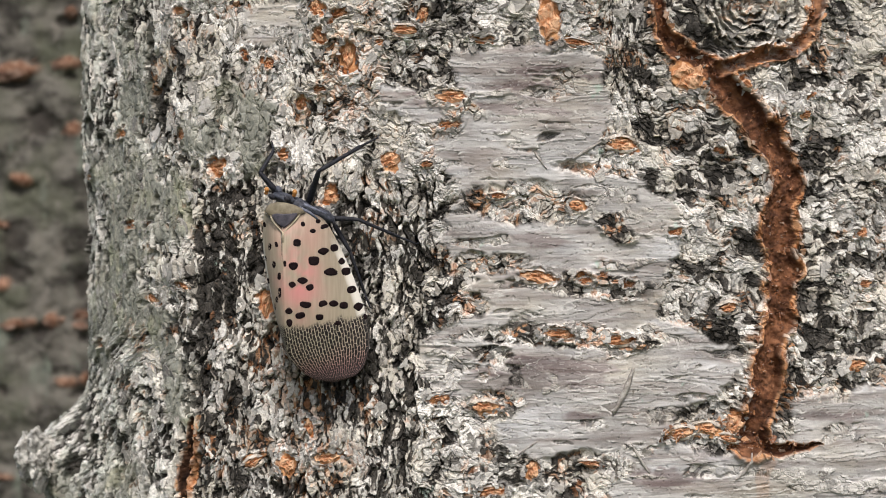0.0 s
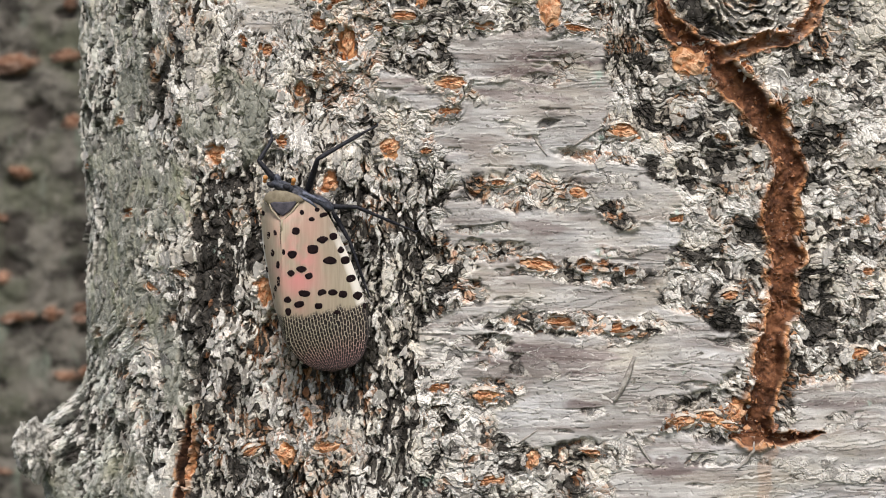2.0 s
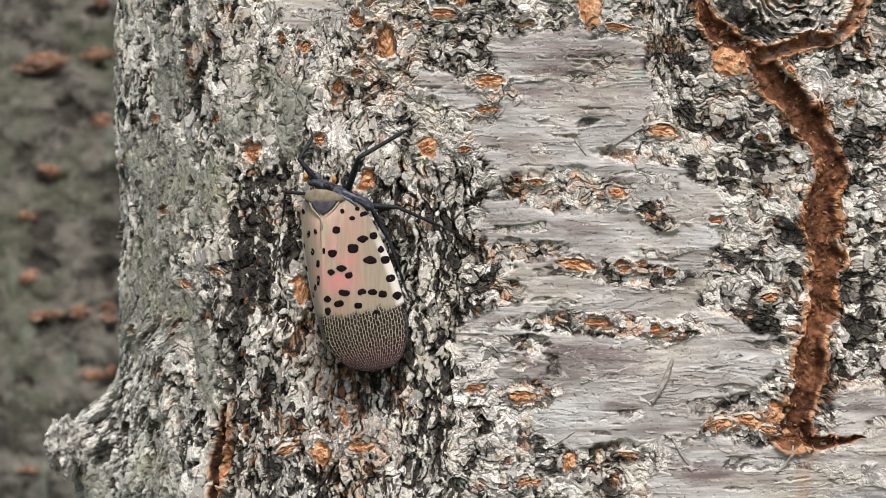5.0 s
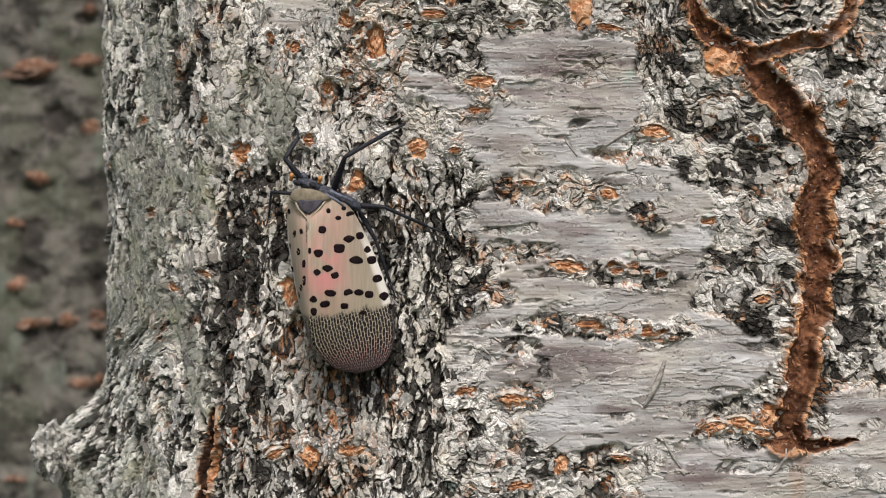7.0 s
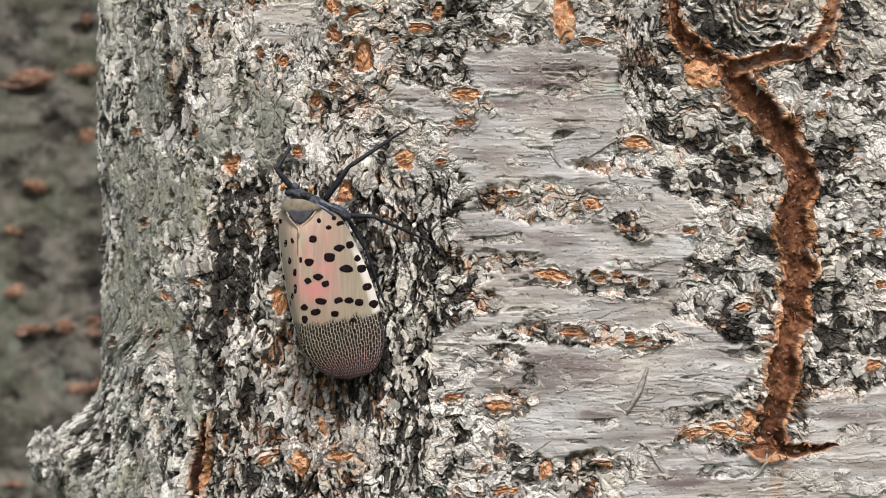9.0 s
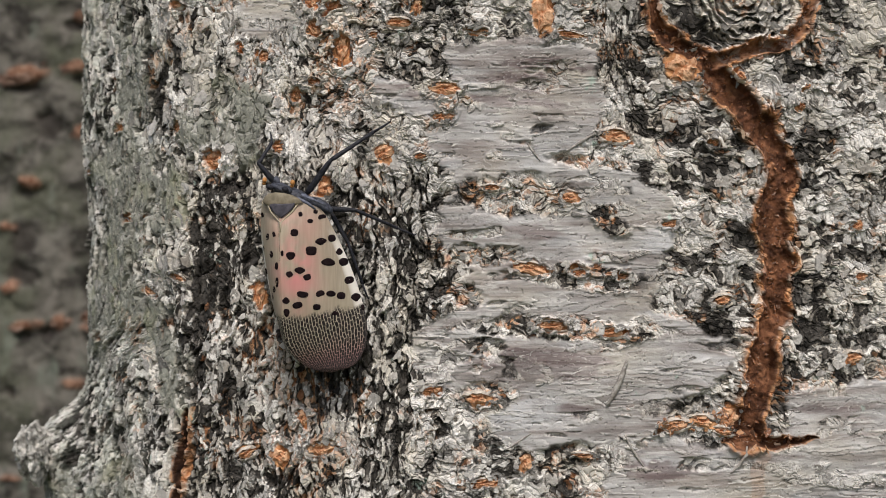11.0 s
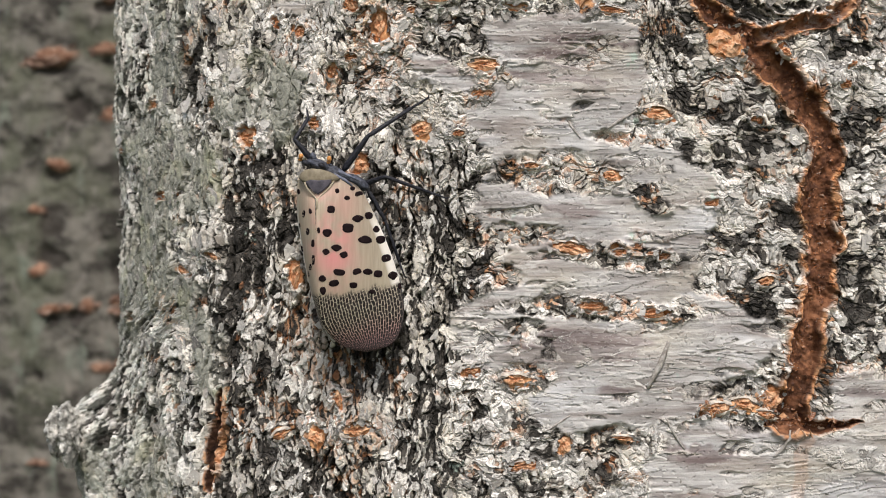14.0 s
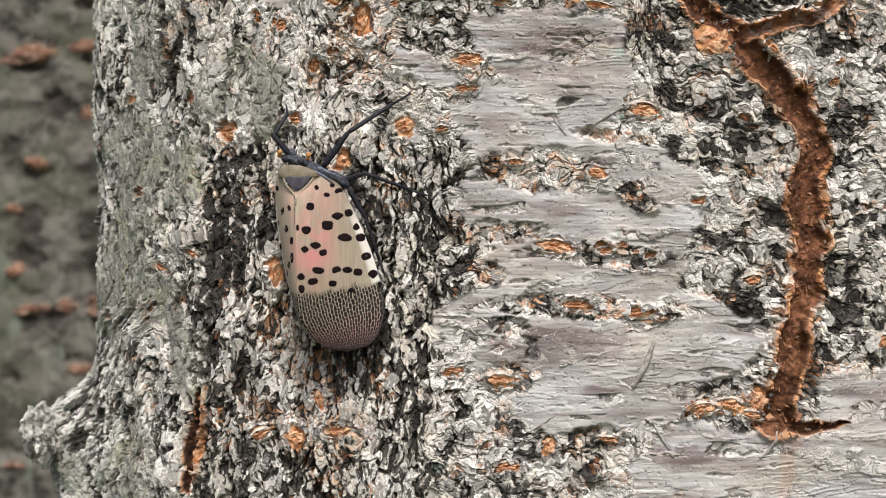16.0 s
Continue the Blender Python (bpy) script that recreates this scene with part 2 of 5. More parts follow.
def plan_curve(loop, n=6000):
    pts = np.array(loop, float)
    k = len(pts)
    u = np.linspace(0, k, n, endpoint=False)
    i, f = np.floor(u).astype(int), (u % 1)[:, None]
    p0, p1, p2, p3 = (pts[(i + o) % k] for o in (-1, 0, 1, 2))
    c = 0.5 * (2 * p1 + (p2 - p0) * f + (2 * p0 - 5 * p1 + 4 * p2 - p3) * f**2 + (3 * p1 - p0 - 3 * p2 + p3) * f**3)
    w = 60
    kern = np.hanning(2 * w + 1)
    kern /= kern.sum()
    c = np.stack([np.convolve(np.r_[c[-w:, a], c[:, a], c[:w, a]], kern, "valid") for a in (0, 1)], 1)
    s = np.r_[0, np.cumsum(np.hypot(*np.diff(np.r_[c, c[:1]], axis=0).T))]
    return np.r_[c, c[:1]], s


CURVE, ARC = plan_curve(LOOP)
# the curve runs from the front at x = -30 round by the left, the back and the right; the front is unrolled so that x grows with s
ARC_TOTAL = ARC[-1]


def on_plan(s):
    s = np.mod(s, ARC_TOTAL)
    x, y = np.interp(s, ARC, CURVE[:, 0]), np.interp(s, ARC, CURVE[:, 1])
    e = 0.4
    tx = np.interp(np.mod(s + e, ARC_TOTAL), ARC, CURVE[:, 0]) - np.interp(np.mod(s - e, ARC_TOTAL), ARC, CURVE[:, 0])
    ty = np.interp(np.mod(s + e, ARC_TOTAL), ARC, CURVE[:, 1]) - np.interp(np.mod(s - e, ARC_TOTAL), ARC, CURVE[:, 1])
    n = np.hypot(tx, ty)
    return x, y, -ty / n, tx / n


def s_of_x(x):
    """Place along the front (grows to the right as seen from outside) of a plan x."""
    sx = np.linspace(-38, 140, 5000)
    xs = on_plan(-sx)[0]
    i0 = int(np.argmin(xs))
    i1 = int(np.argmax(xs))
    return np.interp(x, xs[i0:i1], sx[i0:i1])


# ---- what the bark shows, in (x, z) on the front ----
SMOOTH = [
    [(1.67, 25.12), (12.39, 26.36), (21.12, 25.16), (21.71, 16.94), (19.57, 13.22), (20.44, 9.79), (26.75, 8.72), (29.29, -1.67), (27.86, -8.12), (33.98, -11.00),
     (39.75, -13.87), (36.16, -17.47), (30.05, -20.69), (29.70, -23.93), (40.50, -26.25), (56.95, -25.41), (62.20, -36.96), (23.25, -36.87), (20.35, -26.22), (11.02, -25.34),
     (8.14, -23.90), (7.42, -21.03), (-1.18, -17.43), (-2.97, -10.98), (2.76, -8.12), (4.19, -3.10), (0.96, 1.19), (2.39, 9.06), (-0.47, 14.06), (4.53, 18.35)],
    [(45.16, -19.06), (56.91, -17.48), (65.01, -18.21), (65.07, -32.63), (44.83, -25.39)],
    [(-24.73, 30.43), (-18.31, 31.14), (-16.88, 28.29), (-21.16, 25.79), (-24.01, 26.85)],
    [(-7.97, 21.18), (-4.05, 20.48), (1.67, 17.63), (0.96, 15.49), (-6.90, 17.62)],
    [(23.16, 8.36), (28.91, 6.93), (30.36, -1.67), (25.34, -2.38)],
]
ALGAE = [
    [(-45.25, 0.45), (-38.22, 1.13), (-34.85, -1.78), (-34.70, -8.37), (-37.50, -12.36), (-42.86, -11.15)],
    [(-45.42, 14.66), (-39.82, 13.12), (-34.82, 11.76), (-32.31, 9.13), (-31.91, 2.61), (-34.85, 1.15), (-40.34, 1.11), (-41.83, -0.04), (-39.87, -2.64), (-40.85, -5.70), (-39.89, -11.67), (-43.91, -12.78), (-46.81, -9.14), (-47.11, -2.09), (-45.45, 4.96)],
    [(-40.37, -8.69), (-34.88, -11.31), (-31.94, -14.04), (-31.13, -19.76), (-30.72, -22.61), (-34.05, -21.50), (-35.74, -17.98), (-39.41, -14.63)],
    [(-44.31, 28.81), (-38.82, 26.47), (-37.41, 21.10), (-39.34, 13.84), (-43.28, 18.70)],
    [(-32.29, 18.53), (-26.92, 21.19), (-21.17, 16.53), (-21.89, 13.32), (-26.93, 14.77)],
    [(-27.28, 21.91), (-24.02, 20.44), (-19.74, 17.60), (-24.02, 16.88)],
    [(-33.0, 17.0), (-22.0, 14.5), (-21.2, 10.6), (-24.6, 9.6), (-26.0, 12.6), (-30.0, 12.6), (-33.0, 13.2)],
]
# old dark crust; shade lying among it is put into the same colour
DARK = [
    [(-31.48, 8.38), (-28.40, 4.76), (-24.76, 3.33), (-23.68, 7.61), (-21.32, 6.90), (-21.19, -2.39), (-19.77, -10.97), (-21.21, -17.41), (-28.44, -18.19), (-31.52, -11.12), (-32.32, 1.89)],
    [(-11.91, 3.33), (-6.19, 3.33), (-2.26, -2.39), (-2.97, -13.85), (-5.47, -17.43), (-9.05, -13.84), (-9.05, -5.25)],
    [(-11.19, 4.76), (-5.47, 6.91), (-2.61, 1.91), (-4.04, -8.11), (-4.40, -17.43), (-9.77, -18.86), (-15.49, -19.57), (-12.63, -15.99), (-8.34, -13.84), (-8.69, -8.11), (-9.76, -3.82)],
    [(22.06, 25.16), (27.43, 24.10), (28.88, 18.38), (28.17, 13.38), (23.87, 14.80), (22.07, 19.09)],
    [(31.37, 27.68), (38.90, 27.34), (43.93, 26.99), (39.63, 24.84), (33.17, 24.83)],
    [(49.72, 15.55), (51.89, 14.12), (54.80, 6.23), (55.17, 3.36), (51.91, 8.38), (49.74, 10.53)],
    [(37.49, 19.83), (40.37, 18.40), (42.54, 13.39), (40.39, 10.52), (38.23, 13.39)],
    [(45.47, -2.38), (48.35, -1.66), (49.82, -10.29), (48.39, -13.88), (44.43, -13.88), (44.77, -8.13)],
    [(-53.27, -21.29), (-43.40, -18.88), (-44.48, -24.45), (-49.61, -28.87)],
    [(-56.69, -26.42), (-44.47, -21.35), (-42.92, -29.56), (-53.31, -37.57), (-57.57, -34.99)],
    [(46.46, 22.71), (49.70, 20.56), (50.47, 8.38), (51.95, -0.95), (47.63, -1.66), (47.59, 8.38)],
    [(36.47, -2.38), (40.44, -3.82), (40.11, -13.87), (38.33, -21.06), (36.16, -17.47), (37.58, -11.00)],
    [(51.84, 25.58), (56.16, 24.87), (56.76, 19.14), (52.59, 17.70)],
    [(-24.06, -17.41), (-15.49, -17.42), (-11.20, -19.57), (-15.49, -22.44), (-21.92, -20.99)],
    [(-30.71, -19.72), (-21.21, -21.00), (-24.80, -25.31), (-25.54, -32.50), (-30.74, -32.72)],
    [(-12.63, -20.29), (-4.04, -18.15), (-1.89, -25.32), (-6.19, -32.50), (-11.92, -31.05), (-9.77, -25.31)],
    [(-53.16, 20.55), (-45.40, 19.70), (-43.31, 11.81), (-46.52, 11.23)],
    [(-38.33, 33.00), (-34.79, 28.18), (-36.51, 21.02), (-39.31, 24.30)],
    [(-15.46, 24.02), (-12.61, 21.18), (-9.76, 17.61), (-12.61, 17.61)],
]
PALE = [(-35.4, -4.4, 5.0, 3.4, -35), (-39.5, -14.5, 3.5, 5.0, 20), (-22.6, -6.5, 1.5, 4.5, 0), (-3.0, 13.0, 5.0, 4.0, 0), (-14.0, -25.0, 7.0, 3.5, 0), (-14.0, 12.6, 5.5, 3.8, 0), (-24.5, -4.0, 1.0, 9.0, 0)]  # cleaner, paler scales
CRUSTY = [  # raised scaly bands on the smooth bark: middle, half length, half height, turn
    (10.98, 6.06, 8.6, 3.0, -4), (5.26, -1.67, 6.5, 1.4, 2), (18.88, -4.39, 8.6, 1.9, -4), (15.30, -10.56, 12.0, 1.5, -2), (24.28, -10.99, 5.0, 1.7, 4),
    (3.11, -6.68, 3.6, 1.6, 0), (6.71, -19.23, 4.4, 2.0, 0), (6.70, -12.78, 2.6, 1.3, 0), (18.92, -27.51, 6.0, 2.5, 0), (22.10, 3.35, 3.2, 1.8, -30),
    (20.29, 10.51, 6.0, 1.0, -6), (3.10, 17.63, 3.0, 1.0, 0),
]
# purplish brown bands where the outer skin has peeled: middle, half length, half height, turn
BANDS = [(13.11, 20.15, 8.5, 1.5, -5), (10.97, 17.79, 7.0, 1.0, -6), (15.97, 22.65, 6.0, 0.8, -4), (16.74, -14.94, 7.5, 2.2, -5), (8.85, -13.85, 4.5, 1.5, 0), (18.19, -20.90, 3.0, 0.9, 0), (-1.19, 19.41, 3.5, 1.2, 0), (28.99, -28.61, 7.0, 1.2, -3), (50.58, -21.08, 6.0, 0.8, -3), (13.14, 1.20, 5.0, 1.0, -4)]
KNOT = (39.32, 31.84)  # ringed scar of a lost twig, and its radius
KNOT_R = 7.4
TOP = 41.0
CRACK = [(29.0, TOP, 1.0)] + [(27.27, 31.89, 0.96), (27.78, 28.74, 1.04), (29.94, 25.68, 1.20), (34.25, 23.40, 1.44), (36.41, 20.18, 1.68), (39.65, 17.68, 1.84), (41.67, 14.82, 1.92), (43.41, 11.96, 1.84), (44.57, 8.74, 2.00),
         (43.64, 5.51, 2.08), (43.44, 1.92, 2.08), (44.03, -1.66, 1.84), (43.46, -5.25, 1.84), (43.18, -8.13, 1.92), (42.33, -11.72, 2.00), (41.77, -15.31, 2.00), (40.91, -18.91, 1.84), (40.13, -22.14, 1.84), (39.78, -24.30, 1.92)]
BRANCH = [(35.69, 23.26, 0.9), (40.35, 24.63, 0.9), (44.65, 25.78, 0.8), (46.66, 27.57, 0.9), (47.66, 30.22, 0.9), (48.37, 31.93, 1.0), (50.0, TOP, 1.0)]
SPLIT = [(37.04, -24.52, 0.3), (39.78, -25.02, 0.75), (42.81, -25.03, 0.6), (45.69, -24.89, 0.4), (48.86, -24.68, 0.1)]
HEAP = [(28.40, -22.92, 0.5), (31.49, -22.78, 0.9), (34.88, -22.50, 1.1), (37.97, -21.93, 1.4)]
STAIN = [(41.94, -25.96, 0.7), (41.38, -28.99, 0.8), (40.67, -33.31, 0.9)]
SLIT = [(-31.13, -21.35, 0.25), (-31.71, -23.80, 0.45), (-32.38, -27.15, 0.55), (-32.72, -30.10, 0.5), (-33.06, -33.43, 0.6)]
FURROWS = [[(-26.8, 7.2, 0.9), (-24.0, 8.6, 1.1), (-21.8, 9.6, 0.9)], [(-30.49, 10.51, 1.0), (-30.83, 3.33, 1.2), (-29.52, -5.28, 1.2), (-30.70, -13.95, 1.0), (-29.91, -19.65, 0.8)], [(-22.96, 7.61, 0.8), (-23.18, 1.18, 1.0), (-21.91, -5.25, 0.9), (-21.20, -10.97, 0.8)],
           [(-8.69, -1.67, 1.0), (-7.76, -8.11, 1.2), (-7.48, -13.84, 1.2), (-9.05, -18.14, 1.0)], [(-6.19, 5.48, 0.8), (-4.40, -1.67, 0.9), (-4.62, -10.98, 0.7)], [(-26.23, -6.69, 0.6), (-25.88, -13.85, 0.7), (-25.16, -18.14, 0.5)]]
# lenticels: middle, half length, half height, turn
LENTICELS = [(-27.81, 10.70, 1.4, 1.25, 0), (-19.75, 12.04, 1.1, 0.7, -15), (-42.48, 15.80, 0.9, 0.7, 0), (-40.73, 3.75, 0.8, 0.7, 0), (-37.83, 3.21, 0.8, 0.6, 0), (1.53, 19.63, 2.2, 1.0, -4), (1.24, 16.06, 1.6, 0.7, 0), (23.01, 13.66, 1.9, 1.0, -6),
             (12.42, -3.10, 2.4, 0.95, -6), (18.74, -3.60, 1.1, 0.55, 0), (23.90, -3.96, 1.0, 0.5, 0), (15.30, -10.27, 2.2, 0.7, -4), (22.84, -10.99, 2.0, 0.85, 4)]
LENTICELS += [(5.77, -19.45, 1.7, 0.8, 0), (-0.03, -18.29, 1.6, 0.6, 3), (19.06, -26.65, 1.5, 0.45, -4), (6.71, -30.08, 1.8, 0.7, 8), (11.74, -27.50, 0.9, 1.6, 0), (-14.06, -25.88, 1.9, 1.0, 5), (-19.21, -26.88, 1.3, 1.3, 35), (-23.50, -26.58, 1.2, 0.7, 25),
              (-16.35, -22.08, 0.5, 1.4, 8), (29.64, 2.49, 1.2, 0.6, 8), (53.80, -14.39, 1.4, 0.9, 0), (54.45, 2.50, 0.9, 0.7, 0), (54.84, -4.03, 1.0, 0.6, 0), (46.98, 17.69, 0.7, 0.6, 0)]
LENTICELS += [(-15.10, 27.44, 1.3, 0.9, -30), (-12.61, 30.08, 1.6, 0.6, 20), (-11.47, 24.74, 0.9, 2.2, 0), (-4.40, 27.96, 1.9, 0.7, -5), (-15.11, 20.60, 1.3, 0.5, -8), (-17.25, 19.03, 0.7, 1.2, 0), (-21.31, 23.66, 0.8, 1.0, 0), (-24.16, 25.08, 0.6, 0.8, 0),
              (-7.47, 26.32, 0.8, 0.6, 0), (-6.19, 11.55, 1.6, 1.3, 20), (-1.54, 11.06, 0.8, 0.5, 0), (-13.47, 6.90, 1.1, 1.2, 0), (-21.91, -6.68, 0.9, 1.9, 0), (-37.48, -6.13, 1.3, 0.7, -25), (-32.75, -4.28, 1.1, 0.5, -25), (-47.15, -12.71, 0.9, 0.8, 0)]
LENTICELS += [(30.63, -22.78, 1.7, 0.8, 4), (34.15, -22.35, 1.6, 0.9, -10), (37.61, -21.93, 1.5, 1.3, 30), (28.98, -23.35, 1.0, 0.5, 0), (36.89, -23.58, 1.3, 0.6, -12)]
LENTICELS += [(5.60, 27.06, 1.8, 0.5, -8), (13.82, 29.21, 1.8, 2.8, 5), (17.40, 26.37, 1.9, 0.5, -10), (31.60, 22.32, 2.2, 2.0, 0), (7.40, 7.13, 1.1, 0.45, 0), (17.43, 5.85, 1.2, 0.8, -20), (36.85, -7.05, 1.2, 0.8, 0), (-15.46, 30.79, 0.8, 1.3, 20), (-1.91, 29.89, 0.7, 1.2, 0),
              (-54.16, -36.88, 0.6, 0.8, 30), (-33.10, 31.04, 1.2, 0.9, 0), (-32.97, 14.95, 0.7, 1.0, 0), (-49.35, 10.26, 0.5, 0.5, 0), (35.35, 13.03, 0.7, 0.5, 0), (47.55, 20.20, 0.7, 0.5, 0), (38.92, 21.26, 0.8, 0.6, -40)]


def bark_relief(s, x, z):
    """Height over the plan and the two sets of masks, all in millimetres or 0 to 1."""
    wx = x + 1.7 * (fbm(s * 0.35, z * 0.35, 11) - 0.5) + 0.9 * (fbm(s * 1.1, z * 1.1, 12) - 0.5)
    wz = z + 1.7 * (fbm(s * 0.35, z * 0.35, 13) - 0.5) + 0.9 * (fbm(s * 1.1, z * 1.1, 14) - 0.5)
    smooth = np.zeros(x.shape)
    for ring in SMOOTH:
        smooth = np.maximum(smooth, area(wx + 2.4 * (fbm(s * 0.15, z * 0.7, 38) - 0.5), wz + 1.2 * (fbm(s * 0.5, z * 0.5, 39) - 0.5), ring, 0.5))
    for cx, cz, a, b, turn in CRUSTY:
        smooth *= step(patch(wx, wz, cx, cz, a, b, turn), 0.75, 1.15)
    # thin scaly seams run round the peeled bark
    seam = step(fbm(s * 0.11 + 0.05 * z, z * 0.75, 143, 3), 0.575, 0.635) * step(fbm(s * 0.5, z * 0.9, 145, 2), 0.40, 0.55)
    smooth *= 1 - 0.6 * seam
    algae = np.zeros(x.shape)
    for ring in ALGAE:
        algae = np.maximum(algae, area(wx + 3.0 * (fbm(s * 0.25, z * 0.25, 36) - 0.5), wz, ring, 0.7))
    algae = np.maximum(algae, 0.8 * step(fbm(s * 0.12, z * 0.09, 31), 0.52, 0.62) * step(x, -36, -42))
    algae *= 1 - np.exp(-(patch(s, z, STUB_S, -26.6, 10.0, 7.0) ** 2))
    for cx, cz, ra, rb, turn in PALE[:2]:
        algae *= step(patch(wx, wz, cx, cz, ra, rb, turn), 0.75, 1.05)
    dark = np.zeros(x.shape)
    for ring in DARK:
        dark = np.maximum(dark, (0.32 + 0.48 * step(x, -20, 6)) * area(wx + 3.0 * (fbm(s * 0.2, z * 0.12, 37) - 0.5), wz, ring, 2.2))
    # furrow shade goes into the bark colour as well as the relief
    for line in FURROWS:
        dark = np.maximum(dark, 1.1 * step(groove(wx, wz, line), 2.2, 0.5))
    for cx, cz, a, b, turn in CRUSTY:
        dark = np.maximum(dark, 0.05 * step(patch(wx, wz, cx, cz, a, b, turn), 1.1, 0.7))
    dark = np.maximum(dark, 0.42 * step(fbm(s * 0.21, z * 0.24, 140, 3), 0.53, 0.63) * (1 - smooth) * (0.35 + 0.65 * step(x, -12, 4)))
    # right bank of the crack: its shade is put into colour and relief
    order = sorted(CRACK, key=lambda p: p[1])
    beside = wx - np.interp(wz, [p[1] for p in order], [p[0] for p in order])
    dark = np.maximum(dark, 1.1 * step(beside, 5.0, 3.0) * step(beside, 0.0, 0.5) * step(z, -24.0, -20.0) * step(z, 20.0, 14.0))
    ws, wv = s + 2.2 * (fbm(s * 0.3, z * 0.3, 33) - 0.5) + 0.8 * (fbm(s, z, 30) - 0.5), z + 5.0 * (fbm(s * 0.2, z * 0.2, 29) - 0.5)
    strand = np.abs(fbm(ws * 0.42, wv * 0.09, 35, 3) - 0.5)
    rows = step(strand, 0.055, 0.012) * step(x, 6, -2) * (0.6 + 0.4 * step(x, -40, -34)) * step(fbm(s * 0.1, z * 0.1, 34), 0.3, 0.5) * (0.25 + 0.75 * step(z, 14, 8))
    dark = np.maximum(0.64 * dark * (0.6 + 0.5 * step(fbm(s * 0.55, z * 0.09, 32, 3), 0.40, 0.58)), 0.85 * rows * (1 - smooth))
    for cx, cz, ra, rb, turn in PALE:
        dark = dark * (1 - 0.7 * step(patch(wx, wz, cx, cz, ra, rb, turn), 1.15, 0.7))
    lean = step(x + 1.1 * np.clip(z - 5, 0, 12), 2, -6)  # scales stand upright round the insect
    # torn scales in three sizes, slivers on the left and broader plates on the right: each lies at a tilt of its own over its neighbours
    tall = lean + 0.7 * (fbm(s * 0.3, z * 0.3, 190, 2) - 0.5) > 0.5
    wild = np.where(tall, 1.0, 1.3)
    u1, v1 = s + 1.6 * wild * (fbm(s * 0.45, z * 0.3, 21, 3) - 0.5), z + 1.8 * wild * (fbm(s * 0.4, z * 0.4, 22, 3) - 0.5)
    u2, v2 = u1 + 0.75 * (fbm(s * 1.3, z * 1.0, 23, 3) - 0.5), v1 + 0.75 * (fbm(s * 1.3, z * 1.0, 24, 3) - 0.5)
    skew = u2 + v2 * (0.45 * step(x, 20, 26) - 0.55 * step(x, -34, -40) * step(z, -8, -16))
    a = cells(skew / np.where(tall, 1.5, 2.2), v2 / np.where(tall, 3.8, 1.5), 41)
    c = cells(skew / np.where(tall, 0.66, 0.98), v2 / np.where(tall, 1.6, 0.66), 47)
    d = cells(skew / np.where(tall, 0.34, 0.46), v2 / np.where(tall, 0.70, 0.33), 51)

    def scale_of(k, wide):
        f1, f2, who, ox, oy = k
        return step(f2 - f1, 0.02, wide), who, ox, oy

    def tilted(r, ox, oy, lift, lean_by):
        return lift * r + lean_by * ((np.modf(r * 7.3)[0] - 0.5) * ox + (np.modf(r * 13.7)[0] - 0.6) * oy)

    e1, r1, ox1, oy1 = scale_of(a, 0.14)
    e2, r2, ox2, oy2 = scale_of(c, 0.16)
    r3, ox3, oy3 = d[2:]
    some = step(fbm(s * 0.6, z * 0.6, 193, 2), 0.42, 0.58)  # open cracks between scales come and go
    split1, split2 = (1 - e1) * some, (1 - e2) * (1 - 0.6 * some)
    low = 0.62 + 0.5 * np.clip(dark, 0, 1) - 0.22 * step(x, 0, 8) + 0.4 * step(x, -28, -38)
    crust = low * tilted(r1, ox1, oy1, 0.75, 0.8) - (0.5 - 0.25 * step(x, 0, 8)) * low * split1 + (0.3 + 0.7 * low) * tilted(r2, ox2, oy2, 0.34, 0.5) - 0.2 * split2 + (1 - 0.55 * step(x, 0, 8)) * tilted(r3, ox3, oy3, 0.15, 0.28)
    swell = fbm(s / 9.0, z / 14.0, 61, 3) - 0.5
    crust += 2.2 * swell + 0.5 * (fbm(s * 0.5, z * 0.4, 63, 2) - 0.5) + 0.06 * (fbm(s * 2.2, z * 2.2, 64, 2) - 0.5)
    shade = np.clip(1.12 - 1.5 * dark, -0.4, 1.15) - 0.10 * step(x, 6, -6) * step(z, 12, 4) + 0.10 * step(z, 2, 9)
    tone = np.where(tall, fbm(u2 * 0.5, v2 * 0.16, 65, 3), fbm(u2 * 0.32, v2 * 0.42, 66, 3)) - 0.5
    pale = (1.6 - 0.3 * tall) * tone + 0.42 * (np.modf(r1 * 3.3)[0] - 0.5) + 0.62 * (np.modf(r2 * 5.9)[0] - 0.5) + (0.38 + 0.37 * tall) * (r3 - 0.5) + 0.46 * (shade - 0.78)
    for cx, cz, ra, rb, turn in CRUSTY:
        pale += 0.02 * step(patch(wx, wz, cx, cz, ra, rb, turn), 1.3, 0.8)
    for cx, cz, ra, rb, turn in PALE:
        pale += 0.22 * step(patch(wx, wz, cx, cz, ra, rb, turn), 1.2, 0.6)
    # depth put into the colour: low scales and open splits go darker
    pale += 0.25 * np.clip(crust - 0.4, -0.8, 0.8) - 0.22 * split1 - 0.12 * split2
    edge_on = step(x, -30, -40)
    pale += 0.04 * step(x, 0, 6) + 0.12 * seam * (smooth > 0.05) + 0.10 * step(patch(x, z, -6.0, 13.0, 13.0, 8.0), 1.2, 0.7)
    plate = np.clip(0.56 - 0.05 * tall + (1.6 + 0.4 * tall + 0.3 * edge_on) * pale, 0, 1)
    # smooth bark: thin layers that peel along the girth
    row = z / 1.25 + 1.8 * (fbm(s * 0.08, z * 0.35, 71) - 0.5) + 0.04 * s + 0.5 * (fbm(s * 0.9, z * 0.9, 72) - 0.5)
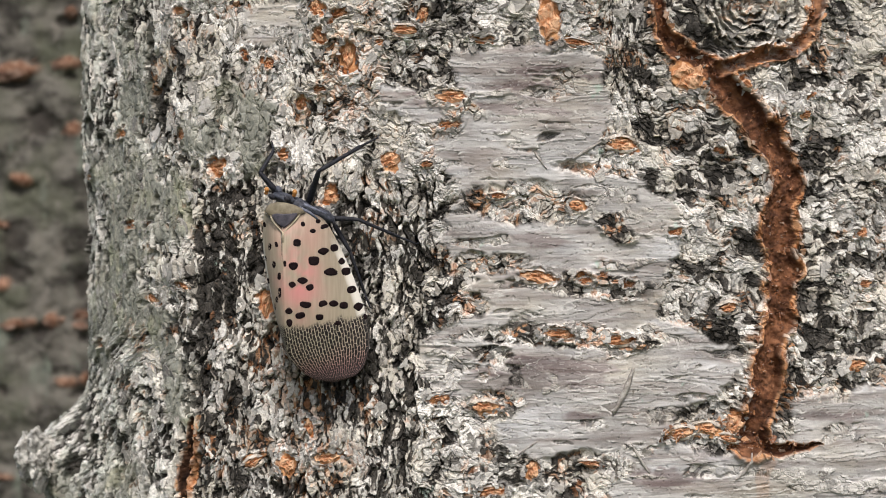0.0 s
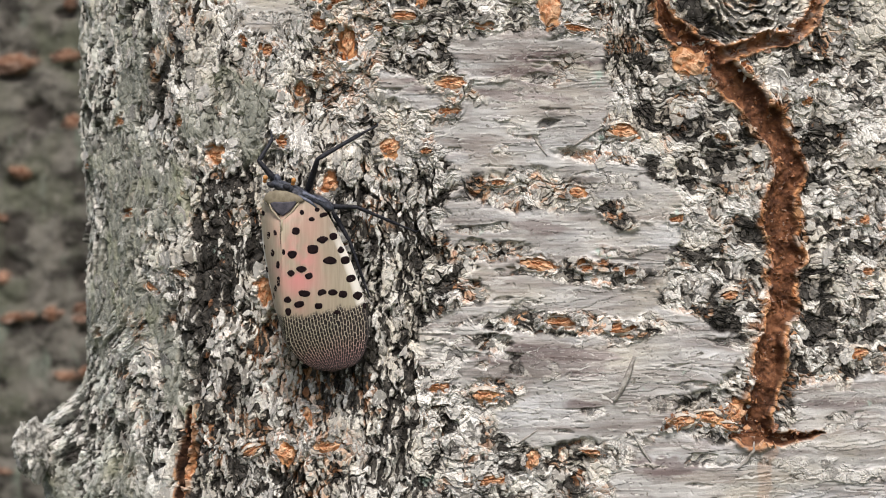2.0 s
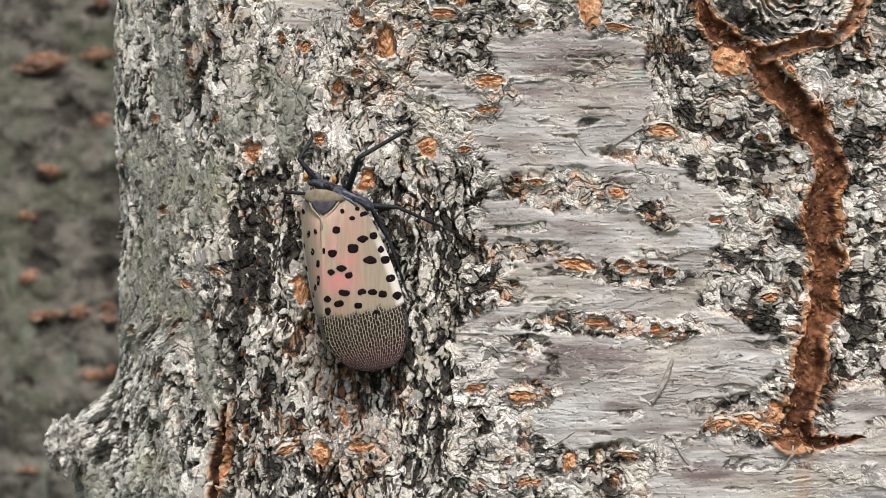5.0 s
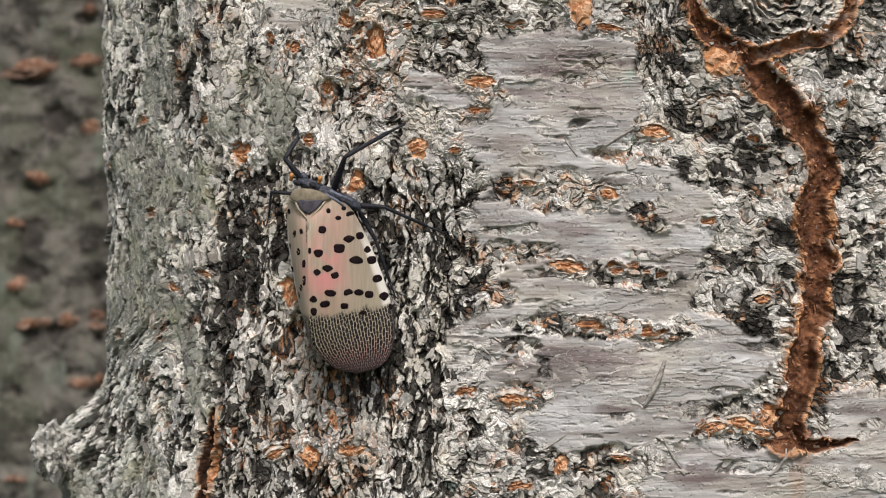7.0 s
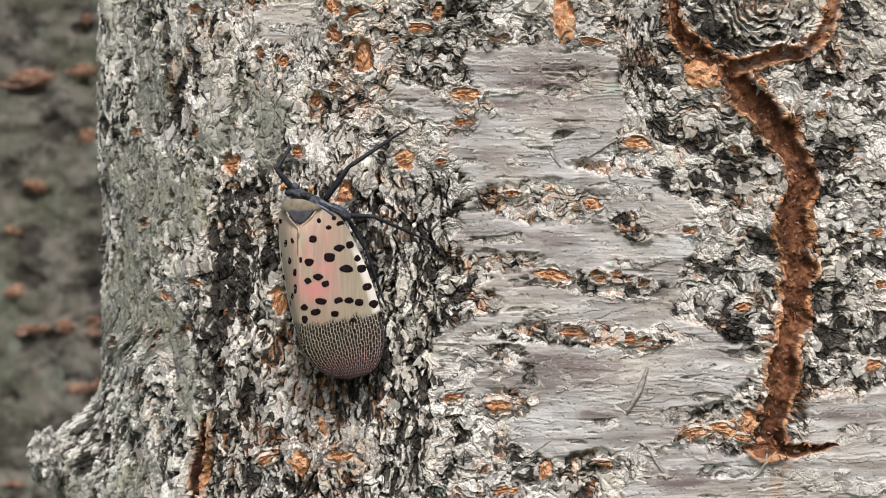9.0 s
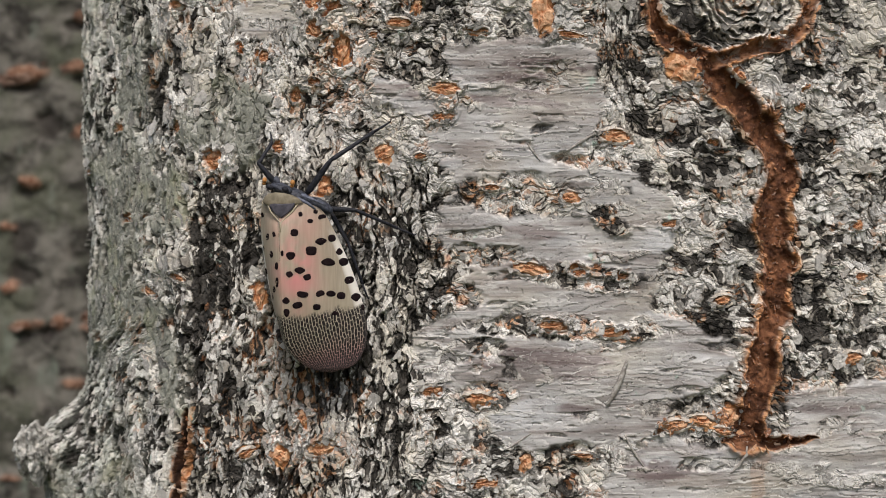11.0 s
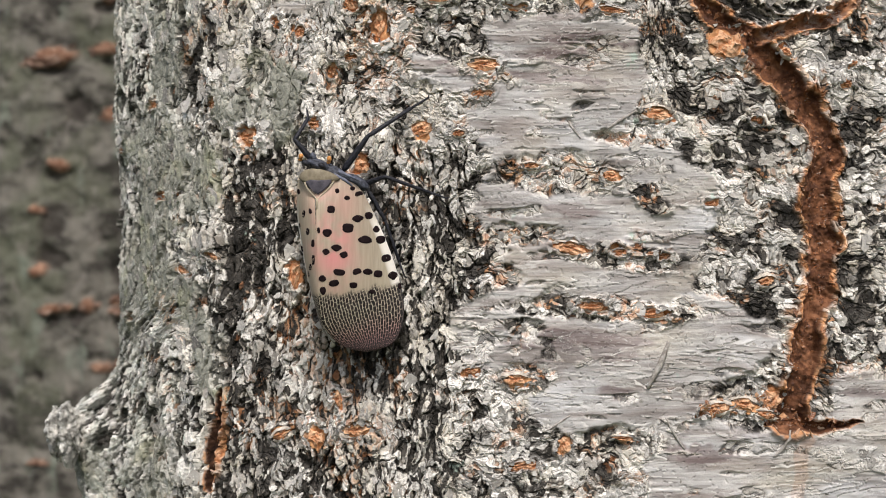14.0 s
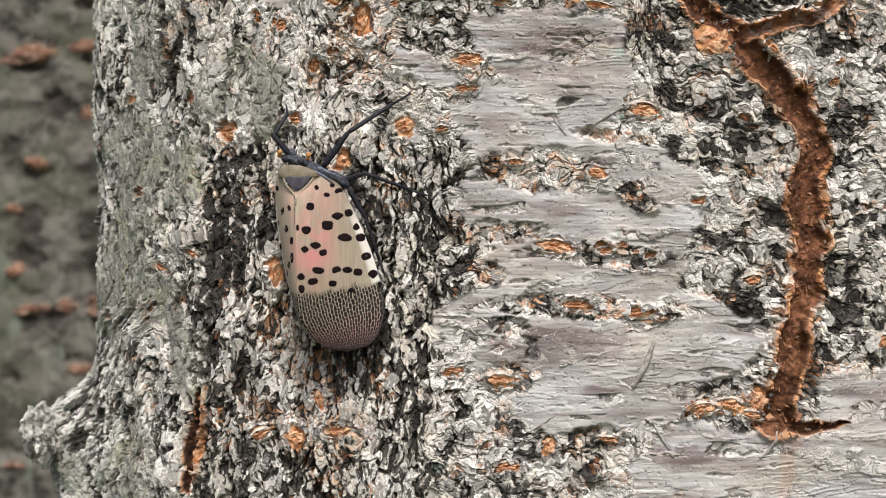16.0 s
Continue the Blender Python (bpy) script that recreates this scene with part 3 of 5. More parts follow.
    row2 = z / 0.42 + 1.6 * (fbm(s * 0.2, z * 0.9, 73) - 0.5) + 0.7 * (fbm(s * 1.4, z * 1.4, 74) - 0.5)
    ledge = (1 - row + np.floor(row)) ** 1.8 * step(vnoise(s * 0.2, np.floor(row) * 3.1, 75), 0.45, 0.6)
    ledge2 = (1 - row2 + np.floor(row2)) ** 1.8 * step(vnoise(s * 0.5, np.floor(row2) * 5.7, 77), 0.45, 0.6)
    peel = cells(u1 / 4.6 + 0.3 * (fbm(s * 0.8, z * 2.5, 101) - 0.5), (v1 + 0.05 * s) / 0.62 + 0.8 * (fbm(s * 1.2, z * 1.2, 102) - 0.5), 103)
    chip = cells(u2 / 1.25, v2 / 0.36 + 0.5 * (fbm(s * 2.0, z * 2.0, 104) - 0.5), 106)
    p1, q1, p2, q2 = step(peel[1] - peel[0], 0.01, 0.08), peel[2], step(chip[1] - chip[0], 0.02, 0.12), chip[2]
    busy = 0.2 + 0.8 * step(fbm(s * 0.10, z * 0.28, 108), 0.42, 0.58)
    flat = 0.06 * ledge * step(fbm(s * 0.07, z * 0.2, 109), 0.45, 0.6) + 0.02 * ledge2 * busy + 0.9 * (fbm(s / 12.0, z / 9.0, 81, 2) - 0.5)
    flat += 0.03 * busy * ((0.05 + 0.16 * q1) * p1 - 0.20 * peel[4] * (np.modf(q1 * 7.7)[0] - 0.2)) + (q2 > 0.66 + 0.3 * (1 - busy)) * p2 * (0.015 * q2 - 0.02 * chip[4])
    flat += 0.05 * (fbm(s * 0.7, z * 2.6, 79) - 0.5)
    # thin skins, torn along wavy lines that run round the trunk
    skin = 9.0 * fbm(s * 0.055 + 0.02 * z, z * 0.40, 171, 4) + 0.6 * (fbm(s * 0.5, z * 0.8, 172, 3) - 0.5)
    sheet = 14.0 * fbm(s * 0.10 + 3.0, z * 0.62, 173, 3) + 0.6 * (fbm(s * 0.8, z * 1.1, 174, 3) - 0.5)
    f_skin, f_sheet = skin - np.floor(skin), sheet - np.floor(sheet)
    torn = step(fbm(s * 0.11, z * 0.4, 175, 3), 0.46, 0.56)
    torn2 = step(fbm(s * 0.14, z * 0.4, 176, 3), 0.44, 0.56)
    flat += 0.14 * torn * f_skin ** 3 * step(f_skin, 1.0, 0.93) + 0.06 * torn2 * f_sheet ** 3 * step(f_sheet, 1.0, 0.90)
    # dark line at each torn edge's foot: ledge shade as a colour mask
    foot_shade = np.maximum(0.7 * torn * step(f_skin, 0.12, 0.02), 0.4 * torn2 * step(f_sheet, 0.22, 0.05))
    rim_light = np.maximum(torn * step(f_skin, 0.88, 0.97), 0.55 * torn2 * step(f_sheet, 0.80, 0.94))
    purple = np.zeros(x.shape)
    for cx, cz, a_, b_, turn in BANDS:
        e = patch(wx + 4.0 * (fbm(s * 0.1, z * 0.8, 177) - 0.5), wz, cx, cz, a_, b_, turn) + 1.1 * (fbm(s * 0.12, z * 1.1, 178) - 0.5)
        purple = np.maximum(purple, step(e, 1.15, 0.45))
    pits = cells(u2 / 0.9, v2 / 0.5, 83)
    flat -= 0.16 * step(pits[0], 0.22, 0.08) * (pits[2] > 0.72)
    height = smooth * flat + (1 - smooth) * (crust - 0.35)
    # algae-covered plates are flatter and lean down to the right
    slant = (0.8 * s + 0.6 * z) / 2.6 + 1.2 * (fbm(s * 0.2, z * 0.2, 85) - 0.5)
    plain_h = 0.10 * (slant - np.floor(slant)) * (vnoise(np.floor(slant) * 1.7, z * 0.1, 86)) + 0.30 * (fbm(s * 0.5, z * 0.35, 87) - 0.5) + 0.12 * e1 * r1 + 0.14 * e2 * r2 + 0.08 * r3 + 1.6 * swell + 0.3
    algae *= 1 - 0.6 * step(fbm(s * 0.45, z * 0.3, 88), 0.58, 0.64)
    algae *= 1 - 0.35 * (np.modf(r2 * 11.3)[0] > 0.78) - 0.2 * split1
    height = height * (1 - algae) + plain_h * algae
    height -= 1.3 * np.clip(dark, 0, 1.2) * (1 - smooth)
    # ringed scar
    kx, kz = x - KNOT[0] + 1.6 * (fbm(s * 0.3, z * 0.3, 181) - 0.5), (z - KNOT[1]) * 1.12 + 1.6 * (fbm(s * 0.3, z * 0.3, 182) - 0.5)
    kr = np.hypot(kx, kz)
    ka = np.arctan2(kz, kx)
    knot = step(kr, KNOT_R, KNOT_R - 1.0)
    turns = kr / 1.15 + 0.9 * (fbm(np.cos(ka) * 1.4 + 5, np.sin(ka) * 1.4 + 5, 183) - 0.5) + 2.8 * (fbm(s * 0.6, z * 0.6, 184) - 0.5)
    f_turn = turns - np.floor(turns)
    ringed = 0.75 * f_turn ** 1.5 + 0.45 * (crust - 0.5) + 1.0 * np.cos(np.clip(kr / KNOT_R, 0, 1) * 1.5) - 1.0 * step(kr, 1.3, 0.5) - 0.5
    height = height * (1 - knot) + ringed * knot
    smooth, algae = smooth * (1 - knot), algae * (1 - knot)
    plate = plate * (1 - knot) + knot * (0.08 + 0.42 * step(f_turn, 0.25, 0.55) + 0.35 * (r2 - 0.5) + 0.3 * plate)
    dark = dark * (1 - 0.7 * knot)
    cork, rot = np.zeros(x.shape), np.zeros(x.shape)
    # crack left by a borer, with raised crumbling rims
    gx, gz = x + 1.5 * (fbm(s * 0.35, z * 0.35, 11) - 0.5), z + 1.5 * (fbm(s * 0.35, z * 0.35, 13) - 0.5)
    rag = 0.9 * (fbm(s * 0.45, z * 0.45, 91, 3) - 0.5)
    order = sorted(CRACK, key=lambda p: p[1])
    mid_x = np.interp(gz, [p[1] for p in order], [p[0] for p in order])
    right = np.clip((gx - mid_x) / 2.0, -1, 1)
    for line, deep, raised in ((CRACK, 1.6, 0.6), (BRANCH, 1.5, 0.45), (SPLIT, 1.3, 0.05), (SLIT, 1.1, 0.0)):
        g = groove(gx, gz, line) + rag + (0.14 if line is CRACK else 0.0)
        wall = 0.14 if line in (CRACK, BRANCH) else 0.4
        inside = step(g, 1 + wall, 1 - 1.8 * wall)
        rough_by = 1.0 if line is CRACK else 0.45
        floor_h = -deep * (0.72 + 0.28 * step(g, 0.85, 0.2)) + rough_by * (1.3 * (fbm(s * 0.5, z * 0.35, 93, 3) - 0.5) + 0.7 * (fbm(s * 1.1, z * 1.1, 96, 3) - 0.5))
        if line is CRACK:
            floor_h = floor_h - 0.3 * right * (0.4 + 0.6 * step(right, -0.2, 0.5))
        height = height * (1 - inside) + floor_h * inside + raised * np.exp(-(((g - 1.25) / 0.28) ** 2))
        rot = np.maximum(rot, (0.7 if line is BRANCH else 1.0) * step(g, 1.12, 0.98))
        if line is BRANCH:
            cork = np.maximum(cork, 0.85 * inside * step(fbm(s * 0.7, z * 0.7, 94), 0.46, 0.56))
        cork = np.maximum(cork, 0.95 * np.exp(-(((g - 1.16) / 0.24) ** 2)) * (0.35 + 0.65 * step(fbm(s * 0.6, z * 0.6, 94), 0.42, 0.55)))
        smooth, algae = smooth * (1 - inside), algae * (1 - inside)
    slit_in = step(groove(gx, gz, SLIT), 1.5, 0.9)
    flank = step(groove(gx - 0.75, gz, SLIT), 1.6, 1.0) * (1 - step(groove(gx, gz, SLIT), 1.1, 0.9)) * step(z, -33.0, -30.0)
    cork = np.maximum(cork, 0.75 * flank * (0.4 + 0.6 * step(fbm(s * 0.6, z * 0.6, 94), 0.4, 0.56)))
    cork = np.maximum(cork, 0.22 * step(groove(gx, gz, STAIN), 1.2, 0.8))
    for i, (cx, cz, a, b, turn) in enumerate(LENTICELS):
        near = (np.abs(x - cx) < 3 * max(a, b)) & (np.abs(z - cz) < 3 * max(a, b))
        e = patch(wx[near], wz[near], cx, cz, a, b, turn) + 0.5 * (fbm(s[near] * 1.6, z[near] * 1.6, 95 + i) - 0.5)
        inside = step(e, 1.05, 0.8)
        height[near] = height[near] * (1 - inside) + inside * (-0.35) + 0.25 * np.exp(-(((e - 1.25) / 0.22) ** 2))
        cork[near] = np.maximum(cork[near], step(e, 1.05, 0.8))
        smooth[near] *= 1 - inside
        rim = np.exp(-(((e - 1.4) / 0.3) ** 2))
        plate[near] = np.maximum(plate[near], 0.6 * rim)
        algae[near] *= 1 - inside
    orange = step(fbm(s * 0.33, z * 0.33, 131), 0.58, 0.68) * step(np.modf(r2 * 4.1 + r3)[0], 0.6, 0.75) * (1 - smooth) * 0.45 * step(x, -48, -40)
    for cx, cz, a, b, turn in CRUSTY:
        orange = np.maximum(orange, 0.65 * step(patch(wx, wz, cx, cz, a, b, turn), 1.0, 0.6) * step(fbm(s * 0.5, z * 0.7, 133), 0.48, 0.58) * step(r3, 0.4, 0.6))
    orange = orange * step(patch(x, z, -6.19, -8.11, 6.5, 9.5), 0.8, 1.1)
    for cx, cz, ra, rb in ((-20.8, -13.5, 2.2, 6.0), (-17.5, -17.5, 4.0, 3.0), (-11.5, 22.0, 4.5, 7.0), (-16.0, -26.0, 8.0, 3.5)):  # brown cork bared between scales
        orange = np.maximum(orange, 0.5 * step(patch(wx, wz, cx, cz, ra, rb), 1.2, 0.6) * step(np.modf(r2 * 4.1 + r3)[0], 0.58, 0.72))
    cork = np.maximum(cork, orange * (1 - algae))
    height -= 1.2 * step(x, -42, -48) * step(z, 14, 4) * step(z, -26, -16)
    # stub of a lost branch on the left flank
    st = patch(s, z, STUB_S, -29.5, 9.5, np.where(z > -29.5, 6.6, 15.0))
    height += 6.0 * np.exp(-(st**3.2) * 1.2) + 0.9 * np.exp(-(st**2)) * (fbm(s * 0.5, z * 0.5, 98) - 0.5)
    # the slit is shallow, so its dark inside is put into the tint
    tint = np.clip(0.80 + (0.45 * (np.modf(r1 * 31.7)[0] - 0.5) + 0.5 * (np.modf(r2 * 17.9)[0] - 0.5)) * (1 - smooth) * (1 - 0.7 * algae) + smooth * (0.26 * (np.modf(np.floor(skin) * 0.618)[0] - 0.5) + 0.20 * (np.modf(np.floor(sheet) * 0.618 + 0.3)[0] - 0.5) + 0.06 * (q1 - 0.5)) + 0.35 * fbm(s * 0.2, z * 0.2, 97), 0.35, 1.25) * (1 - 0.7 * slit_in)
    return height, np.stack([plate, smooth, algae], -1), np.stack([cork, rot, tint], -1), dark, np.stack([purple, foot_shade, rim_light], -1)


STUB_S = float(s_of_x(-51.3)) - 1.5


def set_mesh(name, verts, quads, colours=None, smooth=True):
    me = bpy.data.meshes.new(name)
    me.vertices.add(len(verts))
    me.vertices.foreach_set("co", verts.astype(np.float32).ravel())
    me.loops.add(quads.size)
    me.loops.foreach_set("vertex_index", quads.astype(np.int32).ravel())
    me.polygons.add(len(quads))
    me.polygons.foreach_set("loop_start", np.arange(0, quads.size, 4, dtype=np.int32))
    me.polygons.foreach_set("use_smooth", np.full(len(quads), smooth))
    for key, val in (colours or {}).items():
        at = me.attributes.new(key, "FLOAT_COLOR", "POINT")
        at.data.foreach_set("color", np.concatenate([val, np.ones((len(val), 1))], 1).astype(np.float32).ravel())
    me.update()
    me.validate()
    return me


def capped(verts, quads, rows, cols):
    """Closes the upper end with a ring of quads to one middle point."""
    last = np.arange((rows - 1) * cols, rows * cols)
    mid = len(verts)
    verts = np.concatenate([verts, verts[last].mean(0, keepdims=True)])
    a = last[0::2]
    b, c = np.roll(last, -1)[0::2], np.roll(last, -2)[0::2]
    return verts, np.concatenate([quads, np.stack([a, b, c, np.full(len(a), mid)], -1)])


def grid_quads(rows, cols, closed):
    r, c = np.meshgrid(np.arange(rows - 1), np.arange(cols if closed else cols - 1), indexing="ij")
    n = (c + 1) % cols
    return np.stack([r * cols + c, r * cols + n, (r + 1) * cols + n, (r + 1) * cols + c], -1).reshape(-1, 4)


def spread(lo, hi, fine, first, last):
    """Steps that are fine from lo to hi and grow outside."""
    down, up, g = [lo], [hi], fine
    while down[-1] > first:
        g *= 1.35
        down.append(down[-1] - g)
    g = fine
    while up[-1] < last:
        g *= 1.35
        up.append(up[-1] + g)
    return np.r_[down[:0:-1], np.arange(lo, hi, fine), up]


FINE = 0.095
GROUND_Z = -1150.0


def trunk():
    s_left, s_right = float(s_of_x(-51.4)) - 12.0, float(s_of_x(63))
    dense = np.arange(s_left, s_right, FINE)
    rest = np.arange(s_right + 0.5, s_left + ARC_TOTAL - 0.5, 2.2)
    ss = np.r_[dense, rest]
    ss = ss[: len(ss) // 2 * 2]
    zz = spread(-42.0, 39.0, FINE, GROUND_Z - 30, 1000.0)
    s, z = np.meshgrid(ss, zz)
    px, py, nx, ny = on_plan(-s)
    lo, hi, n = int(np.searchsorted(zz, -42.5)), int(np.searchsorted(zz, 39.5)), len(dense)
    blocks = [(slice(0, lo), slice(None)), (slice(lo, hi), slice(n, None)), (slice(hi, None), slice(None))]
    blocks += [(slice(k, min(k + 48, hi)), slice(0, n)) for k in range(lo, hi, 48)]
    h, dark = np.zeros(s.shape), np.zeros(s.shape)
    one, two, three = (np.zeros((*s.shape, 3)) for _ in range(3))
    for rows, cols in blocks:
        if s[rows, cols].size:
            h[rows, cols], one[rows, cols], two[rows, cols], dark[rows, cols], three[rows, cols] = bark_relief(s[rows, cols], px[rows, cols], z[rows, cols])
    flare = 60.0 * np.exp((GROUND_Z - z) / 160.0)
    x, y = px + nx * (h + flare), py + ny * (h + flare)
    verts = np.stack([x, y, z], -1).reshape(-1, 3) * MM
    verts, quads = capped(verts, grid_quads(len(zz), len(ss), True), len(zz), len(ss))
    end = np.array([[0.3, 0.0, 0.0]])
    me = set_mesh("tree_trunk", verts, quads, {"bark_a": np.concatenate([one.reshape(-1, 3), end]), "bark_b": np.concatenate([two.reshape(-1, 3), [[0.0, 0.0, 0.8]]]), "bark_c": np.concatenate([three.reshape(-1, 3), np.zeros((1, 3))])})
    # torn crust has hard edges, peeled bark does not
    soft = one[..., 1].reshape(-1)[quads[:, 0].clip(0, s.size - 1)] > 0.5
    me.polygons.foreach_set("use_smooth", soft)
    me.materials.append(BARK)
    ob = new("tree_trunk", me)
    tagged(ob, "grey cherry tree trunk with scaly peeling bark and orange lenticels", "tree trunk")
    near = (slice(lo, hi), slice(0, n))
    return ob, (dense, zz[lo:hi], h[near], one[near], two[near], dark[near])


TRUNK, RELIEF = trunk()


def on_bark(s, z, lift=0.0):
    """Place on the bark in millimetres, and the plan's normal."""
    ss, zz, h = RELIEF[:3]
    i, j = int(np.clip(np.searchsorted(zz, z), 0, len(zz) - 1)), int(np.clip(np.searchsorted(ss, s), 0, len(ss) - 1))
    x, y, nx, ny = (float(v) for v in on_plan(np.array(-s)))
    k = h[i, j] + lift
    return Vector((x + nx * k, y + ny * k, z)), Vector((nx, ny, 0)), (i, j)


# ---- helpers for parts ----
def part(name, bm, mat, parent, label="", smooth=True):
    me = bpy.data.meshes.new(name)
    bm.to_mesh(me)
    bm.free()
    for p in me.polygons:
        p.use_smooth = smooth
    me.materials.append(mat)
    ob = new(name, me)
    ob.parent = parent
    if label:
        tagged(ob, label)
    return ob


def bark_frame(s, z, lift, spin, pitch=0.0, roll=0.0):
    """A pose on the bark: z of the piece points out, x along the girth."""
    p, n, _ = on_bark(s, z, lift)
    up = Vector((0, 0, 1))
    side = up.cross(n).normalized() * 1.0
    m = Matrix((side, up, n)).transposed().to_4x4()
    return Matrix.Translation(p * MM) @ m @ pose(0, 0, 0, pitch, roll, spin)


def flake_shape(rng, size, flat=1.0):
    """A thin torn scale with an uneven rim, slightly curled: vertices in metres and faces."""
    n = rng.randint(10, 13)
    long = rng.uniform(0.35, 0.75)
    curl, thick = flat * rng.uniform(0.05, 0.4), rng.uniform(0.08, 0.16)
    twist, bend = flat * rng.uniform(-0.3, 0.3), rng.uniform(-0.3, 0.3)
    waves = [(k, rng.uniform(0, 6.28), rng.uniform(0.1, 0.34) / k**0.5) for k in (2, 3, 5)]
    rim = []
    for k in range(n):
        a = 2 * math.pi * (k + rng.uniform(-0.25, 0.25)) / n
        r = 0.85 + sum(w * math.sin(f * a + p) for f, p, w in waves) + rng.uniform(-0.1, 0.1)
        x = math.cos(a) * r
        rim.append((x, math.sin(a) * r * long + bend * (x * x - 0.4)))
    inner = [(x * 0.55 + rng.uniform(-0.06, 0.06), y * 0.55 + rng.uniform(-0.04, 0.04)) for x, y in rim]

    def height(x, y):
        return curl * (y * y + 0.25 * x * x) + twist * x * y

    top = [(x, y, height(x, y) + rng.uniform(-0.06, 0.06)) for x, y in rim]
    mid = [(x, y, height(x, y) + rng.uniform(0.0, 0.08)) for x, y in inner]
    low = [(x * 0.92, y * 0.92, h - thick) for x, y, h in top]
    verts = [(0, 0, 0.04)] + mid + top + low
    faces = []
    for k in range(n):
        j = (k + 1) % n
        faces += [(0, 1 + k, 1 + j), (1 + k, 1 + n + k, 1 + n + j, 1 + j), (1 + n + k, 1 + 2 * n + k, 1 + 2 * n + j, 1 + n + j)]
    return [(x * size * MM, y * size * MM, h * size * MM) for x, y, h in verts], faces


def joined(name, pieces, mat, parent, label="", kind=""):
    """One mesh from many small pieces given as (matrix, verts, faces, tone)."""
    verts, faces, tones, k = [], [], [], 0
    for m, vs, fs, tone in pieces:
        m = np.array(m)
        verts.append(np.array(vs) @ m[:3, :3].T + m[:3, 3])
        faces += [tuple(k + i for i in f) for f in fs]
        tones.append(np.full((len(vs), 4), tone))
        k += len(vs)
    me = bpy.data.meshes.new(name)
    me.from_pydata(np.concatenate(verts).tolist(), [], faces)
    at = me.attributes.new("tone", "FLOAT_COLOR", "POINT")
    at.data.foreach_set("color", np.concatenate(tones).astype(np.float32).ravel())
    me.materials.append(mat)
    ob = new(name, me)
    ob.parent = parent
    return tagged(ob, label, kind=kind)


def tube(bm, pts, seg=8):
    """A tube through (x, y, z, radius) in millimetres, closed at both ends."""
    rows = []
    for k, (x, y, z, r) in enumerate(pts):
        a, b = pts[max(k - 1, 0)], pts[min(k + 1, len(pts) - 1)]
        d = Vector((b[0] - a[0], b[1] - a[1], b[2] - a[2])).normalized()
        side = d.orthogonal().normalized() if not rows else (prev - d * prev.dot(d)).normalized()
        prev, other = side, d.cross(side)
        rows.append([bm.verts.new((Vector((x, y, z)) + r * (math.cos(q) * side + math.sin(q) * other)) * MM) for q in [2 * math.pi * j / seg for j in range(seg)]])
    for p, q in zip(rows, rows[1:]):
        for j in range(seg):
            bm.faces.new((p[j], p[(j + 1) % seg], q[(j + 1) % seg], q[j]))
    bm.faces.new(rows[0][::-1])
    bm.faces.new(rows[-1])
    return bm


def spline(pts, n):
    """Smooth curve through points, n + 1 samples."""
    p = np.array(pts, float)
    u = np.linspace(0, len(p) - 1, n + 1)
    i = np.clip(np.floor(u).astype(int), 0, len(p) - 2)
    f = (u - i)[:, None]
    q = np.concatenate([2 * p[:1] - p[1:2], p, 2 * p[-1:] - p[-2:-1]])
    p0, p1, p2, p3 = q[i], q[i + 1], q[i + 2], q[i + 3]
    return 0.5 * (2 * p1 + (p2 - p0) * f + (2 * p0 - 5 * p1 + 4 * p2 - p3) * f**2 + (3 * p1 - p0 - 3 * p2 + p3) * f**3)


# ---- ground and the second stem ----
def ground():
    n = 60
    g = np.concatenate([-np.geomspace(300, 0.3, n // 2), np.geomspace(0.3, 300, n // 2)])
    x, y = np.meshgrid(g, g)
    z = GROUND_Z * MM + 0.03 * (fbm(x * 1.3, y * 1.3, 201) - 0.5)
    me = set_mesh("ground", np.stack([x, y, z], -1).reshape(-1, 3), grid_quads(n, n, False))
    me.materials.append(plain("grass_and_soil", (0.035, 0.05, 0.02), (0.10, 0.11, 0.05), 0.04, 0.95, 3.0))
    tagged(new("ground", me), "rough grassy ground under the trees", "ground", kind="structure")


def stem_material():
    m, nt, b = material("shaded_cherry_bark", 0.9)
    two = put(nt, "ShaderNodeSeparateColor", Color=attr(nt, "bark_b")).outputs
    wide, mid, fine = grain(nt, size=0.07, detail=3), grain(nt, (0.7, 0.7, 1.3), 0.22, 4), grain(nt, size=1.2)
    col = mix(nt, ramp(nt, mid, 0.36, 0.62), (0.032, 0.029, 0.025), (0.165, 0.153, 0.134))
    col = mix(nt, ramp(nt, wide, 0.45, 0.65, 0.0, 0.8), col, (0.10, 0.105, 0.075))
    col = mix(nt, ramp(nt, fine, 0.55, 0.75, 0.0, 0.5), col, (0.20, 0.19, 0.172))
    drip = grain(nt, (0.16, 0.16, 0.05), 1.0, 4, 0.6)
    col = mix(nt, ramp(nt, drip, 0.56, 0.66, 0.0, 0.6), col, (0.175, 0.20, 0.165))
    col = mix(nt, ramp(nt, grain(nt, (0.5, 0.5, 0.3), 0.5, 3), 0.58, 0.70, 0.0, 0.6), col, (0.21, 0.19, 0.17))
    col = mix(nt, two["Green"], col, (0.04, 0.034, 0.03))
    cork = mix(nt, ramp(nt, fine, 0.35, 0.65), (0.15, 0.062, 0.035), (0.33, 0.20, 0.14))
    col = mix(nt, two["Red"], col, cork)
    nt.links.new(col, b.inputs["Base Color"])
    bump(nt, b, fine, 0.3, 0.6)
    return m


